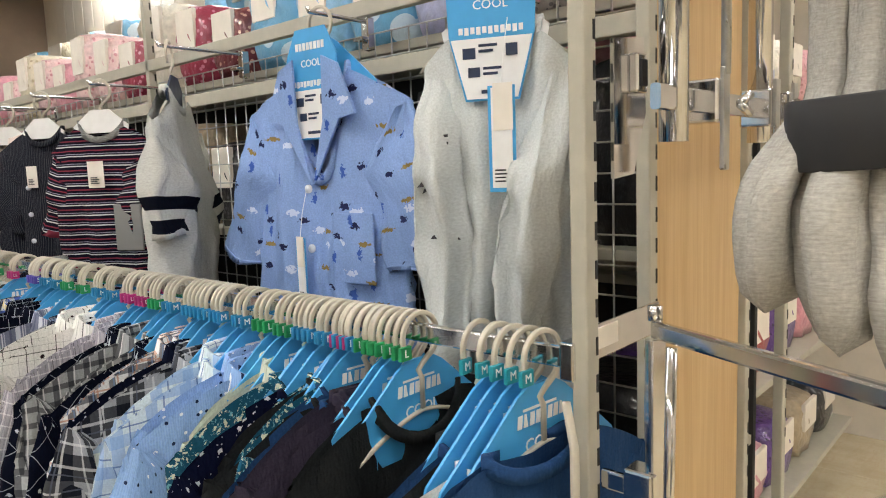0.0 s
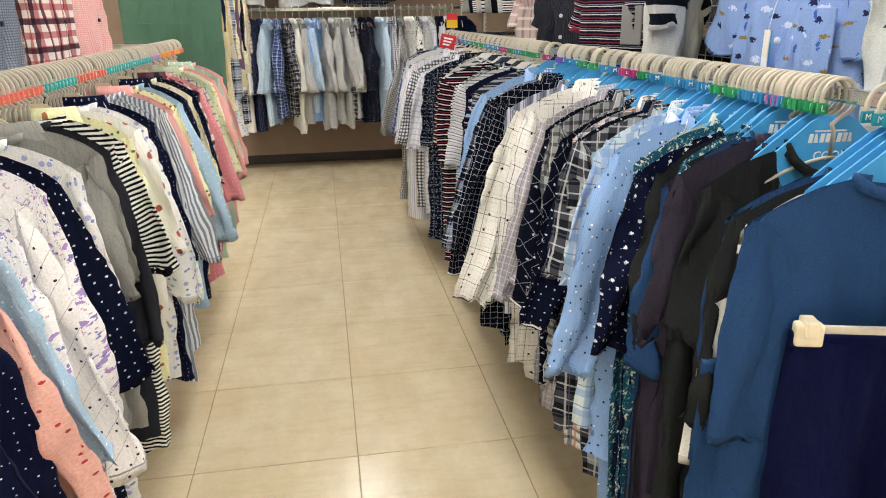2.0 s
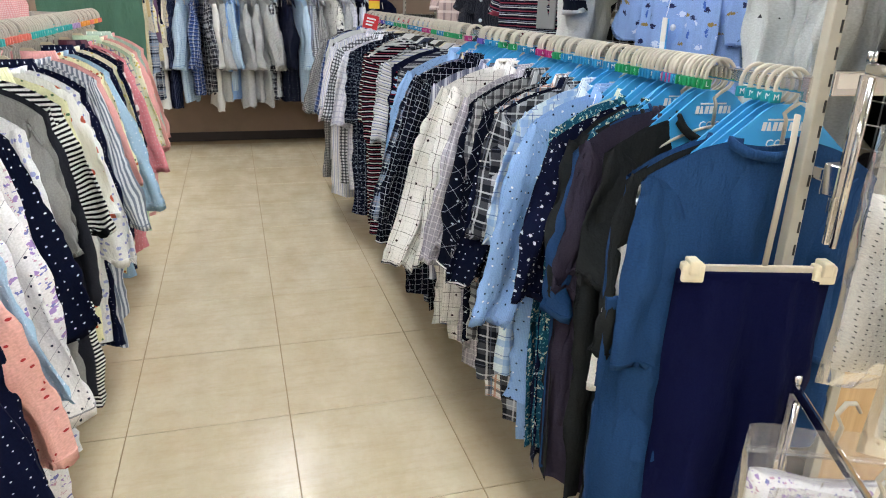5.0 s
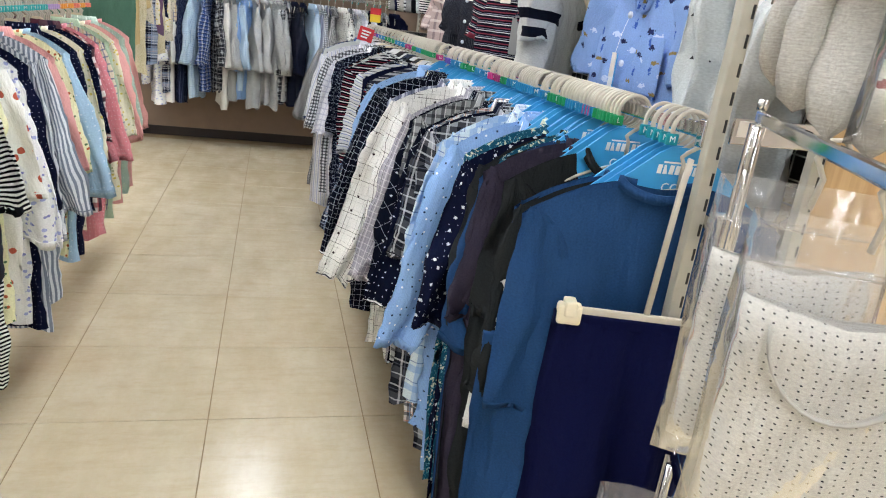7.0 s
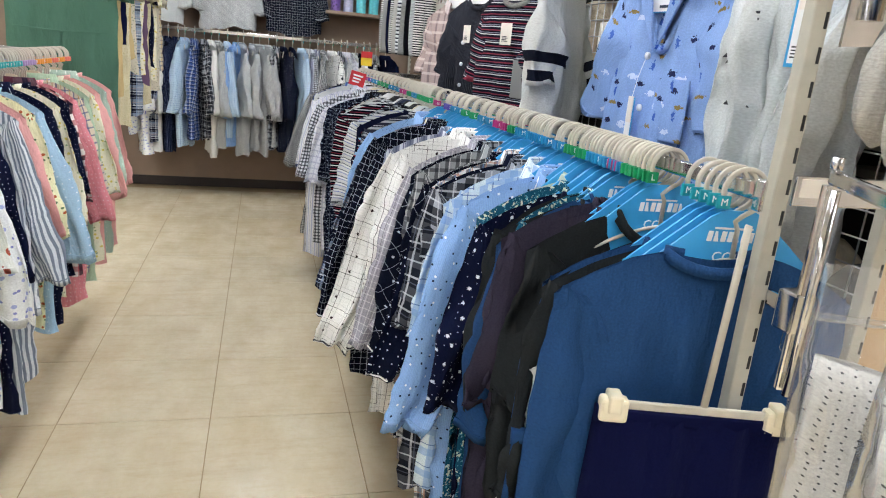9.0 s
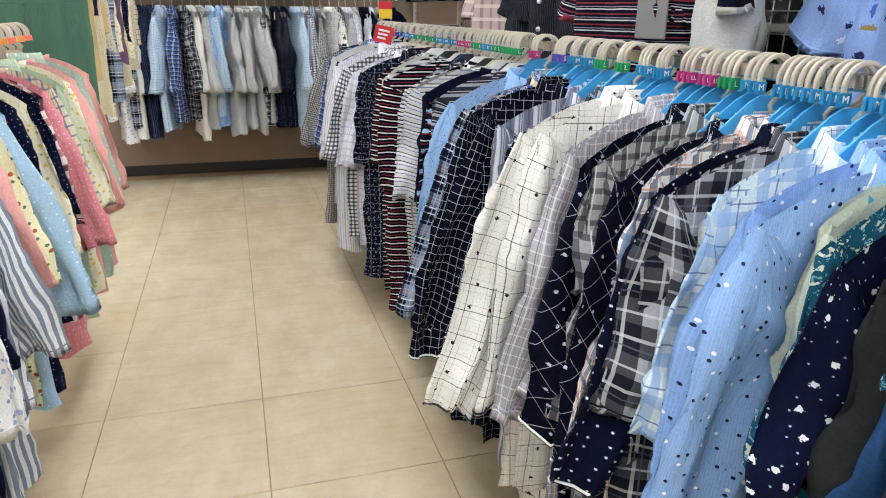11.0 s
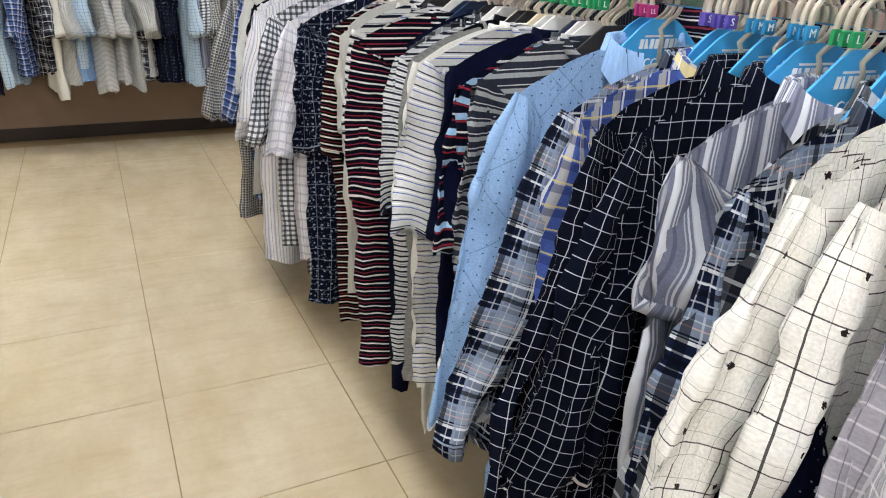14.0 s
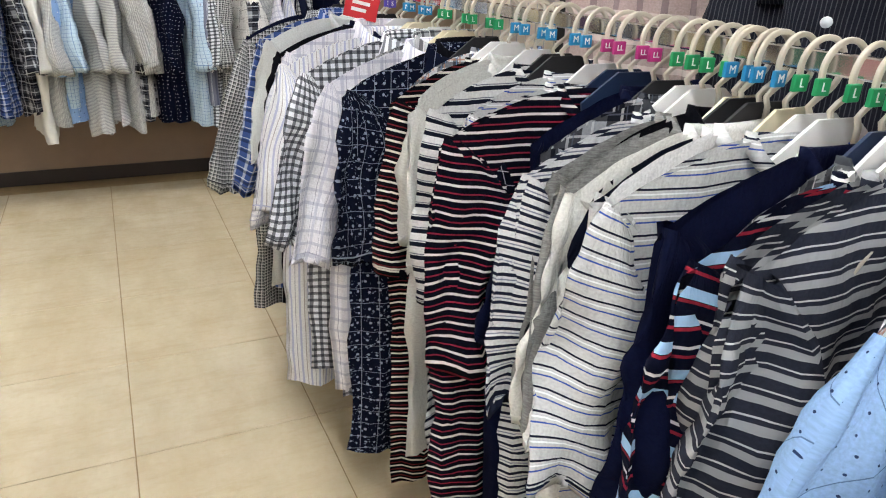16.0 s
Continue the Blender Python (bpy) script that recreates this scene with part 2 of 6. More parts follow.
def tube(path, r, n=10, bm=None, up=Vector((0.123, 1, 0.077))):
    return sweep(path, ring(r, n), bm, up=up.normalized())


def plate(points, y0, y1, bm=None):
    """A flat shape in the x-z plane, extruded from y0 to y1."""
    bm = bm or bmesh.new()
    a = [bm.verts.new((x, y0, z)) for x, z in points]
    b = [bm.verts.new((x, y1, z)) for x, z in points]
    n = len(points)
    bm.faces.new(a)
    bm.faces.new(b[::-1])
    for k in range(n):
        bm.faces.new((a[k], b[k], b[(k + 1) % n], a[(k + 1) % n]))
    bmesh.ops.recalc_face_normals(bm, faces=bm.faces[:])
    return bm


TEXTS = {}


def letters(text, size, material, thick=0.0006):
    """A mesh of words in the built-in font, centred, in the x-z plane facing -y."""
    key = (text, size, material.name)
    if key not in TEXTS:
        cu = bpy.data.curves.new("letters", "FONT")
        cu.body, cu.size, cu.extrude, cu.align_x, cu.align_y = text, size, thick, "CENTER", "CENTER"
        cu.resolution_u = 2
        tmp = bpy.data.objects.new("letters", cu)
        scene.collection.objects.link(tmp)
        me = bpy.data.meshes.new_from_object(tmp.evaluated_get(bpy.context.evaluated_depsgraph_get()))
        bpy.data.objects.remove(tmp)
        bpy.data.curves.remove(cu)
        me.transform(Matrix.Rotation(radians(90), 4, "X"))
        me.materials.clear()
        me.materials.append(material)
        me.name = "letters"
        TEXTS[key] = me
    return TEXTS[key]


# ---- room ----
X0, X1, Y0, Y1 = -4.2, 4.6, -4.5, 7.45
TILE_W = 0.6


def wall(name, x0, y0, x1, y1, material, label):
    me = mesh_of(box(x0, y0, 0, x1, y1, CEIL), name, material)
    return tagged(new(name, me), label, "wall", kind="structure")


wall("wall_north", X0, Y1, X1, Y1 + 0.15, WALLTAN, "brown papered back wall behind the clothes rail")
wall("wall_south", X0, Y0 - 0.15, X1, Y0, WALLBEIGE, "beige shop wall")
wall("wall_west", X0 - 0.15, Y0 - 0.15, X0, Y1 + 0.15, WALLBEIGE, "beige shop wall")
wall("wall_east", X1, Y0 - 0.15, X1 + 0.15, Y1 + 0.15, WALLBEIGE, "beige grooved shop wall")
tagged(new("ceiling", mesh_of(box(X0 - 0.15, Y0 - 0.15, CEIL, X1 + 0.15, Y1 + 0.15, CEIL + 0.15), "ceiling", CEILING)), "white shop ceiling", "ceiling", kind="structure")
tagged(new("baseboard", mesh_of(box(X0, Y1 - 0.012, 0.002, X1, Y1 - 0.001, 0.10, 0.002), "baseboard", KICK)), "black rubber baseboard along the back wall", "baseboard", kind="structure")
floor = tagged(new("floor", mesh_of(box(X0 - 0.15, Y0 - 0.15, -0.15, X1 + 0.15, Y1 + 0.15, -0.004), "floor", GROUT)), "cream vinyl tile floor with thin brown joints", "floor", kind="structure")


def emitter():
    n = Nodes("lamp_diffuser")
    n.b.inputs["Base Color"].default_value = (0.9, 0.9, 0.9, 1)
    n.b.inputs["Emission Color"].default_value = (0.96, 0.98, 1.0, 1)
    n.b.inputs["Emission Strength"].default_value = PANEL_POWER
    return n.m


GLOW = emitter()


def ceiling_light(x, y):
    t = thing("ceiling_light", pose(x, y, CEIL), "white recessed fluorescent ceiling light, lit", "ceiling light", "ceiling lights")
    bm = bmesh.new()
    for a in ((-0.17, -0.64, 0.17, -0.60), (-0.17, 0.60, 0.17, 0.64), (-0.17, -0.60, -0.14, 0.60), (0.14, -0.60, 0.17, 0.60)):
        add_box(bm, a[0], a[1], -0.05, a[2], a[3], -0.001, 0.004)
    part("frame", bm, CEILING, t)
    part("diffuser", box(-0.139, -0.599, -0.035, 0.139, 0.599, -0.004, 0.004), GLOW, t)


for lx in (-2.6, -0.05, 2.5):
    for ly in (-3.4, -1.6, 0.2, 2.0, 3.8, 5.6):
        ceiling_light(lx, ly)


# ---- garments ----
def smooth_grid(bm, rows, uvs, closed=True):
    """Faces over rows of points, with cloth coordinates in metres."""
    uvl = bm.loops.layers.uv.verify()
    vr = [[bm.verts.new(p) for p in r] for r in rows]
    n = len(rows[0])
    for j in range(len(rows) - 1):
        for i in range(n if closed else n - 1):
            k = (i + 1) % n
            try:
                f = bm.faces.new((vr[j][i], vr[j][k], vr[j + 1][k], vr[j + 1][i]))
            except ValueError:
                continue
            f.smooth = True
            ua, ub = uvs[j][i], uvs[j][i + 1 if closed else k]
            uc, ud = uvs[j + 1][i + 1 if closed else k], uvs[j + 1][i]
            for lp, q in zip(f.loops, (ua, ub, uc, ud)):
                lp[uvl].uv = q
    return bm


def ruffle(bm, rng, amp=0.006):
    """Creases along the surface's own normal: sharp valleys drawn out along the hang, small crumples over them."""
    o = Vector((rng.random() * 50, rng.random() * 50, rng.random() * 50))
    lean = rng.uniform(-0.5, 0.5)
    bm.normal_update()
    moves = []
    for v in bm.verts:
        x, y, z = v.co
        long = abs(noise.noise(Vector((x * 11 + z * lean * 6, y * 7, z * 3.2)) + o))
        slant = abs(noise.noise(Vector(((x + z * 0.9) * 13, y * 8, (z - x * 0.4) * 6)) + o * 1.7))
        small = noise.noise(Vector((x * 38, y * 30, z * 26)) + o)
        k = min(1.0, 0.25 - z * 4.0)
        moves.append(v.normal * (amp * k * (2.6 * long + 1.9 * slant - 1.1 + 0.35 * small)))
    for v, d in zip(bm.verts, moves):
        v.co += d
    return bm


def body_mesh(rng, W, L, T, drop=0.075, neck=0.09, dip=0.06, fold=0.012, flare=0.0, lift=0.0, fine=False):
    """The trunk of a top: a soft two-sided shell from shoulders to hem, draped in upright folds."""
    nx, nz = (34, 28) if fine else (22, 16)
    ph = [rng.random() * 6.3 for _ in range(5)]
    k1, k2 = rng.uniform(2.2, 3.6), rng.uniform(4.5, 7.0)
    rows, uvs = [], []
    around = [(-1 + 2 * i / nx, -1) for i in range(nx + 1)] + [(1 - 2 * i / nx, 1) for i in range(1, nx)]
    ou, ov = rng.random(), rng.random()
    for j in range(nz + 1):
        v = j / nz
        r, q = [], []
        for c, s in around:
            a = abs(c)
            top = -drop * (max(0.0, a - neck / W * 2 * 0.6) ** 1.15 * 1.1 if drop > 0.1 else max(0.0, a - neck / W * 2 * 0.6) ** 1.9 * 1.5)
            if a < neck / W * 2:
                d = 1 - (a / (neck / W * 2)) ** 2
                top -= (dip * (d if dip < 0.1 else 1 - a / (neck / W * 2)) if s < 0 else 0.012 * d)
            hem = -L + 0.022 * math.sin(3.1 * c + ph[0]) + 0.008 * math.sin(9 * c + ph[3]) + lift * c
            z = top + (hem - top) * v ** 0.95
            hw = W / 2 * (1 - 0.05 * math.sin(min(1, v * 1.5) * 1.5) + flare * v)
            pr = min(1, 0.3 + 1.6 * v) * (0.85 + 0.25 * math.sin(2.0 * v + ph[1]))
            y = s * T / 2 * math.sqrt(max(0.0, 1 - a ** 4)) * pr
            amp = fold * min(1, 0.15 + v * 1.3)
            y += amp * 0.5 * math.sin(11 * v + 4 * c + ph[4]) * (1 - a) + amp * (math.sin(k1 * c * 3.1 + ph[2] + 0.8 * v) + 0.6 * math.sin(k2 * c * 3.1 + ph[3] - 1.1 * v * s) * (1 if s < 0 else 0.7))
            x = c * hw + 0.012 * math.sin(4 * v + ph[4]) * v
            r.append((x, y, z))
            q.append((ou + c * hw + (1.37 if s > 0 else 0), ov + z))
        q.append((ou + 1.37 - hw, ov + r[0][2]))
        rows.append(r)
        uvs.append(q)
    return ruffle(smooth_grid(bmesh.new(), rows, uvs), rng, 0.010)


def sleeve_mesh(rng, side, W, T, length, drop=0.075, angle=20.0, wide=0.10, cuff=0.07, bend=3.0, taper=1.0, n=24, m=24, slack=1.0):
    """A hanging sleeve: a flat slack tube from the shoulder's tip whose two layers wave together in slanting folds."""
    ph = [rng.random() * 6.3 for _ in range(6)]
    out = Vector((side * (W / 2 - 0.012), 0, -drop * 0.86 + 0.004))
    ou, ov = rng.random(), 0.0
    rows, uvs = [], []
    ylean = rng.uniform(-0.10, 0.04)
    elbow = rng.uniform(-0.5, 0.9)
    waves = rng.uniform(2.0, 3.4)
    slope = rng.uniform(-4.0, 4.0)
    for j in range(m + 1):
        v = j / m
        ang = radians(angle + 16 * (1 - v) ** 4 - bend * v + 9 * slack * elbow * math.sin(5.2 * v + ph[3]) * v * min(1, length * 1.6))
        d = Vector((side * math.sin(ang), ylean * v, -math.cos(ang)))
        if j:
            out = out + d * (length / m)
        w = Vector((side * math.cos(ang), 0, math.sin(ang)))
        grow = min(1.0, v / 0.28) ** 0.6
        a = (0.022 + (wide - 0.022) * grow) if v < 0.28 else wide + (cuff - wide) * (v - 0.28) / 0.72
        a *= 0.92 + 0.10 * math.sin(9 * v + ph[4])
        b = (0.35 * T + 0.008) * (0.5 + 0.5 * min(1, v * 4)) * taper
        p = out - w * a
        amp = 0.020 * slack * min(1.0, 0.25 + v * 1.4)
        r, q = [], []
        for i in range(n):
            th = 2 * math.pi * i / n
            c, sn = math.cos(th), math.sin(th)
            sheet = amp * (math.sin(waves * c * 1.6 + ph[0] + slope * v) + 0.45 * math.sin(waves * 2.3 * c + ph[1] - 5 * v) + 0.4 * math.sin(10 * v + 1.5 * c + ph[2]))
            lens = b * sn * abs(sn) ** 0.5 * (1 + 0.35 * math.sin(8 * v + 2 * c + ph[5]))
            o = w * (a * c) + Vector((0, lens + sheet, 0))
            o += d * (v ** 3 * (0.022 * c * elbow + 0.010 * math.sin(3 * c + ph[0])))
            r.append(tuple(p + o))
            q.append((ou + wide * (1 - c if th <= math.pi else 3 + c), ov - v * length))
        q.append((ou + wide * 4, ov - v * length))
        rows.append(r)
        uvs.append(q)
    ins = [tuple(p * 0.25 + Vector(x) * 0.75 + Vector((0, 0, 0.02))) for x in rows[-1]]
    rows.append(ins)
    uvs.append(uvs[-1])
    return ruffle(smooth_grid(bmesh.new(), rows, uvs), rng, 0.009 * slack)


def collar_mesh(neck=0.085, depth=0.034, tall=0.02, fall=0.045):
    """A turned-down shirt collar round the neck, open in front."""
    rows, uvs = [], []
    n = 22
    for k, (grow, z) in enumerate(((0.92, 0.0), (0.98, tall), (1.08, tall + 0.003), (1.2, tall - fall * 0.55), (1.3, tall - fall))):
        r, q = [], []
        for i in range(n + 1):
            th = radians(-70 + 320 * i / n)
            front = max(0.0, -math.sin(th))
            zz = z - 0.035 * front - (0.045 * front if k >= 3 else 0)
            r.append((neck * grow * math.cos(th), depth * grow * math.sin(th) - (0.012 * front if k >= 3 else 0), zz))
            q.append((th * 0.07, z + k * 0.02))
        rows.append(r)
        uvs.append(q)
    return smooth_grid(bmesh.new(), rows, uvs, closed=False)


def neckband_mesh(neck=0.09, depth=0.03, dip=0.06):
    pts = []
    for i in range(24):
        th = 2 * math.pi * i / 24
        s = math.sin(th)
        pts.append((neck * math.cos(th), depth * s * 0.8, 0.0 - (dip if s < 0 else 0.012) * abs(s) ** 1.2))
    bm = sweep(pts, [(-0.004, -0.009), (0.004, -0.009), (0.004, 0.011), (-0.004, 0.011)], closed=True, up=Vector((0, 0, 1)))
    uvl = bm.loops.layers.uv.verify()
    for f in bm.faces:
        f.smooth = True
        for lp in f.loops:
            lp[uvl].uv = (lp.vert.co.x, lp.vert.co.z)
    return bm


def trousers_mesh(rng, W, L, T):
    """Folded trousers hanging from a clip bar: two legs lying together."""
    nx, nz = 16, 16
    ph = [rng.random() * 6.3 for _ in range(4)]
    rows, uvs = [], []
    around = [(-1 + 2 * i / nx, -1) for i in range(nx + 1)] + [(1 - 2 * i / nx, 1) for i in range(1, nx)]
    ou = rng.random()
    for j in range(nz + 1):
        v = j / nz
        r, q = [], []
        for c, s in around:
            hw = W / 2 * (1 + 0.14 * math.sin(min(1, v * 1.4) * 1.57)) * (1 - 0.16 * v)
            gather = 0.014 * math.sin(31 * c + ph[0]) * max(0, 1 - v * 4)
            y = s * T / 2 * math.sqrt(max(0.0, 1 - abs(c) ** 4)) * min(1, 0.35 + v)
            y += gather + 0.034 * min(1, 0.2 + v) * (math.sin(7.5 * c + ph[1] + v) + 0.6 * math.sin(13 * c + ph[2] - v))
            r.append((c * hw, y, -L * v + 0.01 * math.sin(3 * c + ph[3]) * v))
            q.append((ou + c * hw + (1.3 if s > 0 else 0), -L * v))
        q.append((ou + 1.3 - hw, q[0][1]))
        rows.append(r)
        uvs.append(q)
    return ruffle(smooth_grid(bmesh.new(), rows, uvs), rng, 0.008)


def top_garment(name, label, m, material, rng, W=0.58, L=0.72, T=0.06, sleeve=0.26, angle=20.0, collar=False, trim=None,
                category="shirt", group="", drop=0.085, cuff=0.085, wide=0.105, flare=0.03, dip=0.06, fold=0.012, sleeve_cloth=None, piping=None, fine=False, slack=1.0, cross=0.0):
    t = thing(name, m, label, category, group)
    part("body", mesh_of(body_mesh(rng, W, L, T, drop, dip=dip, fold=fold, flare=flare, fine=fine), "body", material), None, t)
    SN, SM = (28, 30) if fine else (16, 18)
    if sleeve:
        for side in (-1, 1):
            bm = sleeve_mesh(rng, side, W, T, sleeve, drop, angle + rng.uniform(-5, 5), wide, cuff, n=SN, m=SM, slack=slack)
            if cross:
                for v in bm.verts:
                    v.co.y -= cross * min(1.0, max(0.0, -v.co.z - drop) * 6) * (1.0 if side > 0 else 0.6)
            bm.verts.ensure_lookup_table()
            end = [bm.verts[SN * SM + k].co.copy() for k in range(SN)]
            seam = [bm.verts[SN * (SM - 1) + k].co.copy() for k in range(SN)]
            sl = part("sleeve", mesh_of(bm, "sleeve", sleeve_cloth or material), None, t)
            if piping:
                up = [p + Vector((0, 0, 0.006)) for p in end]
                part("cuff_piping", mesh_of(sweep(up, rect(0.004, 0.005, 0.001), closed=True, up=Vector((0, 0, 1))), "cuff_piping", piping, True), None, sl)
            elif sleeve > 0.3:
                part("hem_seam", mesh_of(sweep(seam, rect(0.003, 0.004, 0.001), closed=True, up=Vector((0, 0, 1))), "hem_seam", sleeve_cloth or material, True), None, sl)
    if collar:
        part("collar", mesh_of(collar_mesh(), "collar", trim or material), None, t)
    else:
        part("neckband", mesh_of(neckband_mesh(dip=dip), "neckband", trim or material), None, t)
    return t


def trousers(label, m, material, rng, W=0.34, L=0.62, T=0.05, group=""):
    t = thing("trousers", m, label, "trousers", group)
    part("cloth_panel", mesh_of(trousers_mesh(rng, W, L, T), "legs", material), None, t)
    part("waistband", mesh_of(sweep([(-W / 2, 0, 0), (W / 2, 0, 0)], rect(0.03, 0.018, 0.006), up=Vector((0, 1, 0))), "waistband", material), None, t)
    return t


# ---- hangers ----
def hook_mesh():
    """The wide plastic hook: a flat strip bent into an open loop and a small S below."""
    pts = []
    for a in range(222, -71, -12):
        w = radians(a)
        pts.append((0.038 * math.cos(w), 0, -0.038 + 0.038 * math.sin(w)))
    pts += [(0.004, 0, -0.080), (-0.007, 0, -0.09), (0.0, 0, -0.104), (0.0, 0, -0.156)]
    bm = sweep(pts, rect(0.0078, 0.0068, 0.0016))
    return mesh_of(bm, "hook", PLASTIC, True)


def arm_mesh(w=0.31, fall=0.055):
    pts = [(w / 2 * c, 0, -0.156 - fall * abs(c) ** 1.5 - (0.012 if abs(c) > 0.9 else 0)) for c in [k / 8 for k in range(-8, 9)]]
    return mesh_of(sweep(pts, rect(0.006, 0.008, 0.002)), "arms", PLASTIC, True)


def card_points(w=0.35, h=0.15):
    return [(-0.028, 0), (0.028, 0), (0.05, -0.012), (w / 2 - 0.01, -h * 0.72), (w / 2, -h * 0.9), (w / 2 - 0.015, -h), (-w / 2 + 0.015, -h), (-w / 2, -h * 0.9), (-w / 2 + 0.01, -h * 0.72), (-0.05, -0.012)]


HOOK, ARMS = hook_mesh(), arm_mesh()
HOOK_MIRRORED = HOOK.copy()
HOOK_MIRRORED.transform(Matrix.Diagonal((-1, 1, 1, 1)))
HOOK_MIRRORED.flip_normals()
ARMS_SMALL = arm_mesh(0.28, 0.05)
CARD = mesh_of(plate(card_points(), -0.0022, 0.0022), "card", BLUE)
bm = bmesh.new()
for k in range(8):
    x0 = -0.05 + 0.0125 * k
    plate([(x0, 0.009), (x0 + (0.004 if k % 3 == 1 else 0.009), 0.009), (x0 + 0.007, -0.009), (x0 - 0.002, -0.009)], -0.0008, 0, bm)
plate([(-0.04, 0.016), (0.03, 0.016), (0.03, 0.0125), (-0.04, 0.0125)], -0.0008, 0, bm)
LOGO = mesh_of(bm, "logo_block", WHITE)
SMALLCARD = {c: mesh_of(plate([(-0.035, 0), (0.035, 0), (0.105, -0.052), (0.10, -0.075), (-0.10, -0.075), (-0.105, -0.052)], -0.0025, 0.0025), "card", mm) for c, mm in (("w", WHITE), ("k", BLACK), ("n", NAVYPLATE), ("c", CREAM))}
TAGBODY = {k: mesh_of(box(-0.012, -0.0035, -0.011, 0.012, 0.0035, 0.011, 0.0015), "size_tag", v) for k, v in TAG.items()}


def hanger(m, size="M", card="", small=False, group="hangers on the rail", mirrored=False):
    """size: the letter on the size tag. card: b, the wide blue display card; w, k, n or c, a small label card."""
    kind = {"b": "with a blue printed card", "w": "with a white label card", "k": "with a black label card", "n": "with a navy label card", "c": "with a cream label card"}.get(card, "with a size tag")
    t = thing("clothes_hanger", m, "beige plastic clothes hanger " + kind + " on the rail", "hanger", group)
    part("hook", HOOK_MIRRORED if mirrored else HOOK, None, t)
    part("crossbar", ARMS_SMALL if small else ARMS, None, t)
    if size:
        g = part("size_tag", TAGBODY[size], None, t)
        g.location = (0.038 if mirrored else -0.038, -0.004, -0.057)
        word = {"M": "M", "m": "M", "L": "L", "LL": "LL", "S": "S", "C": "L", "T": "M", "V": "LL", "O": "S"}[size]
        w = part("lettering", letters(word, 0.013 if len(word) > 1 else 0.017, WHITE), None, g)
        w.location = (0, -0.0038, 0)
    if card == "b":
        c = part("card", CARD, None, t)
        c.location = (0, 0.004, -0.072)
        b = part("logo_block", LOGO, None, c)
        b.location = (0, -0.0024, -0.045)
        w = part("lettering", letters("COOL", 0.026, WHITE), None, c)
        w.location = (0.0, -0.0026, -0.082)
    elif card:
        c = part("card", SMALLCARD[card], None, t)
        c.location = (0, -0.008, -0.098)
    return t


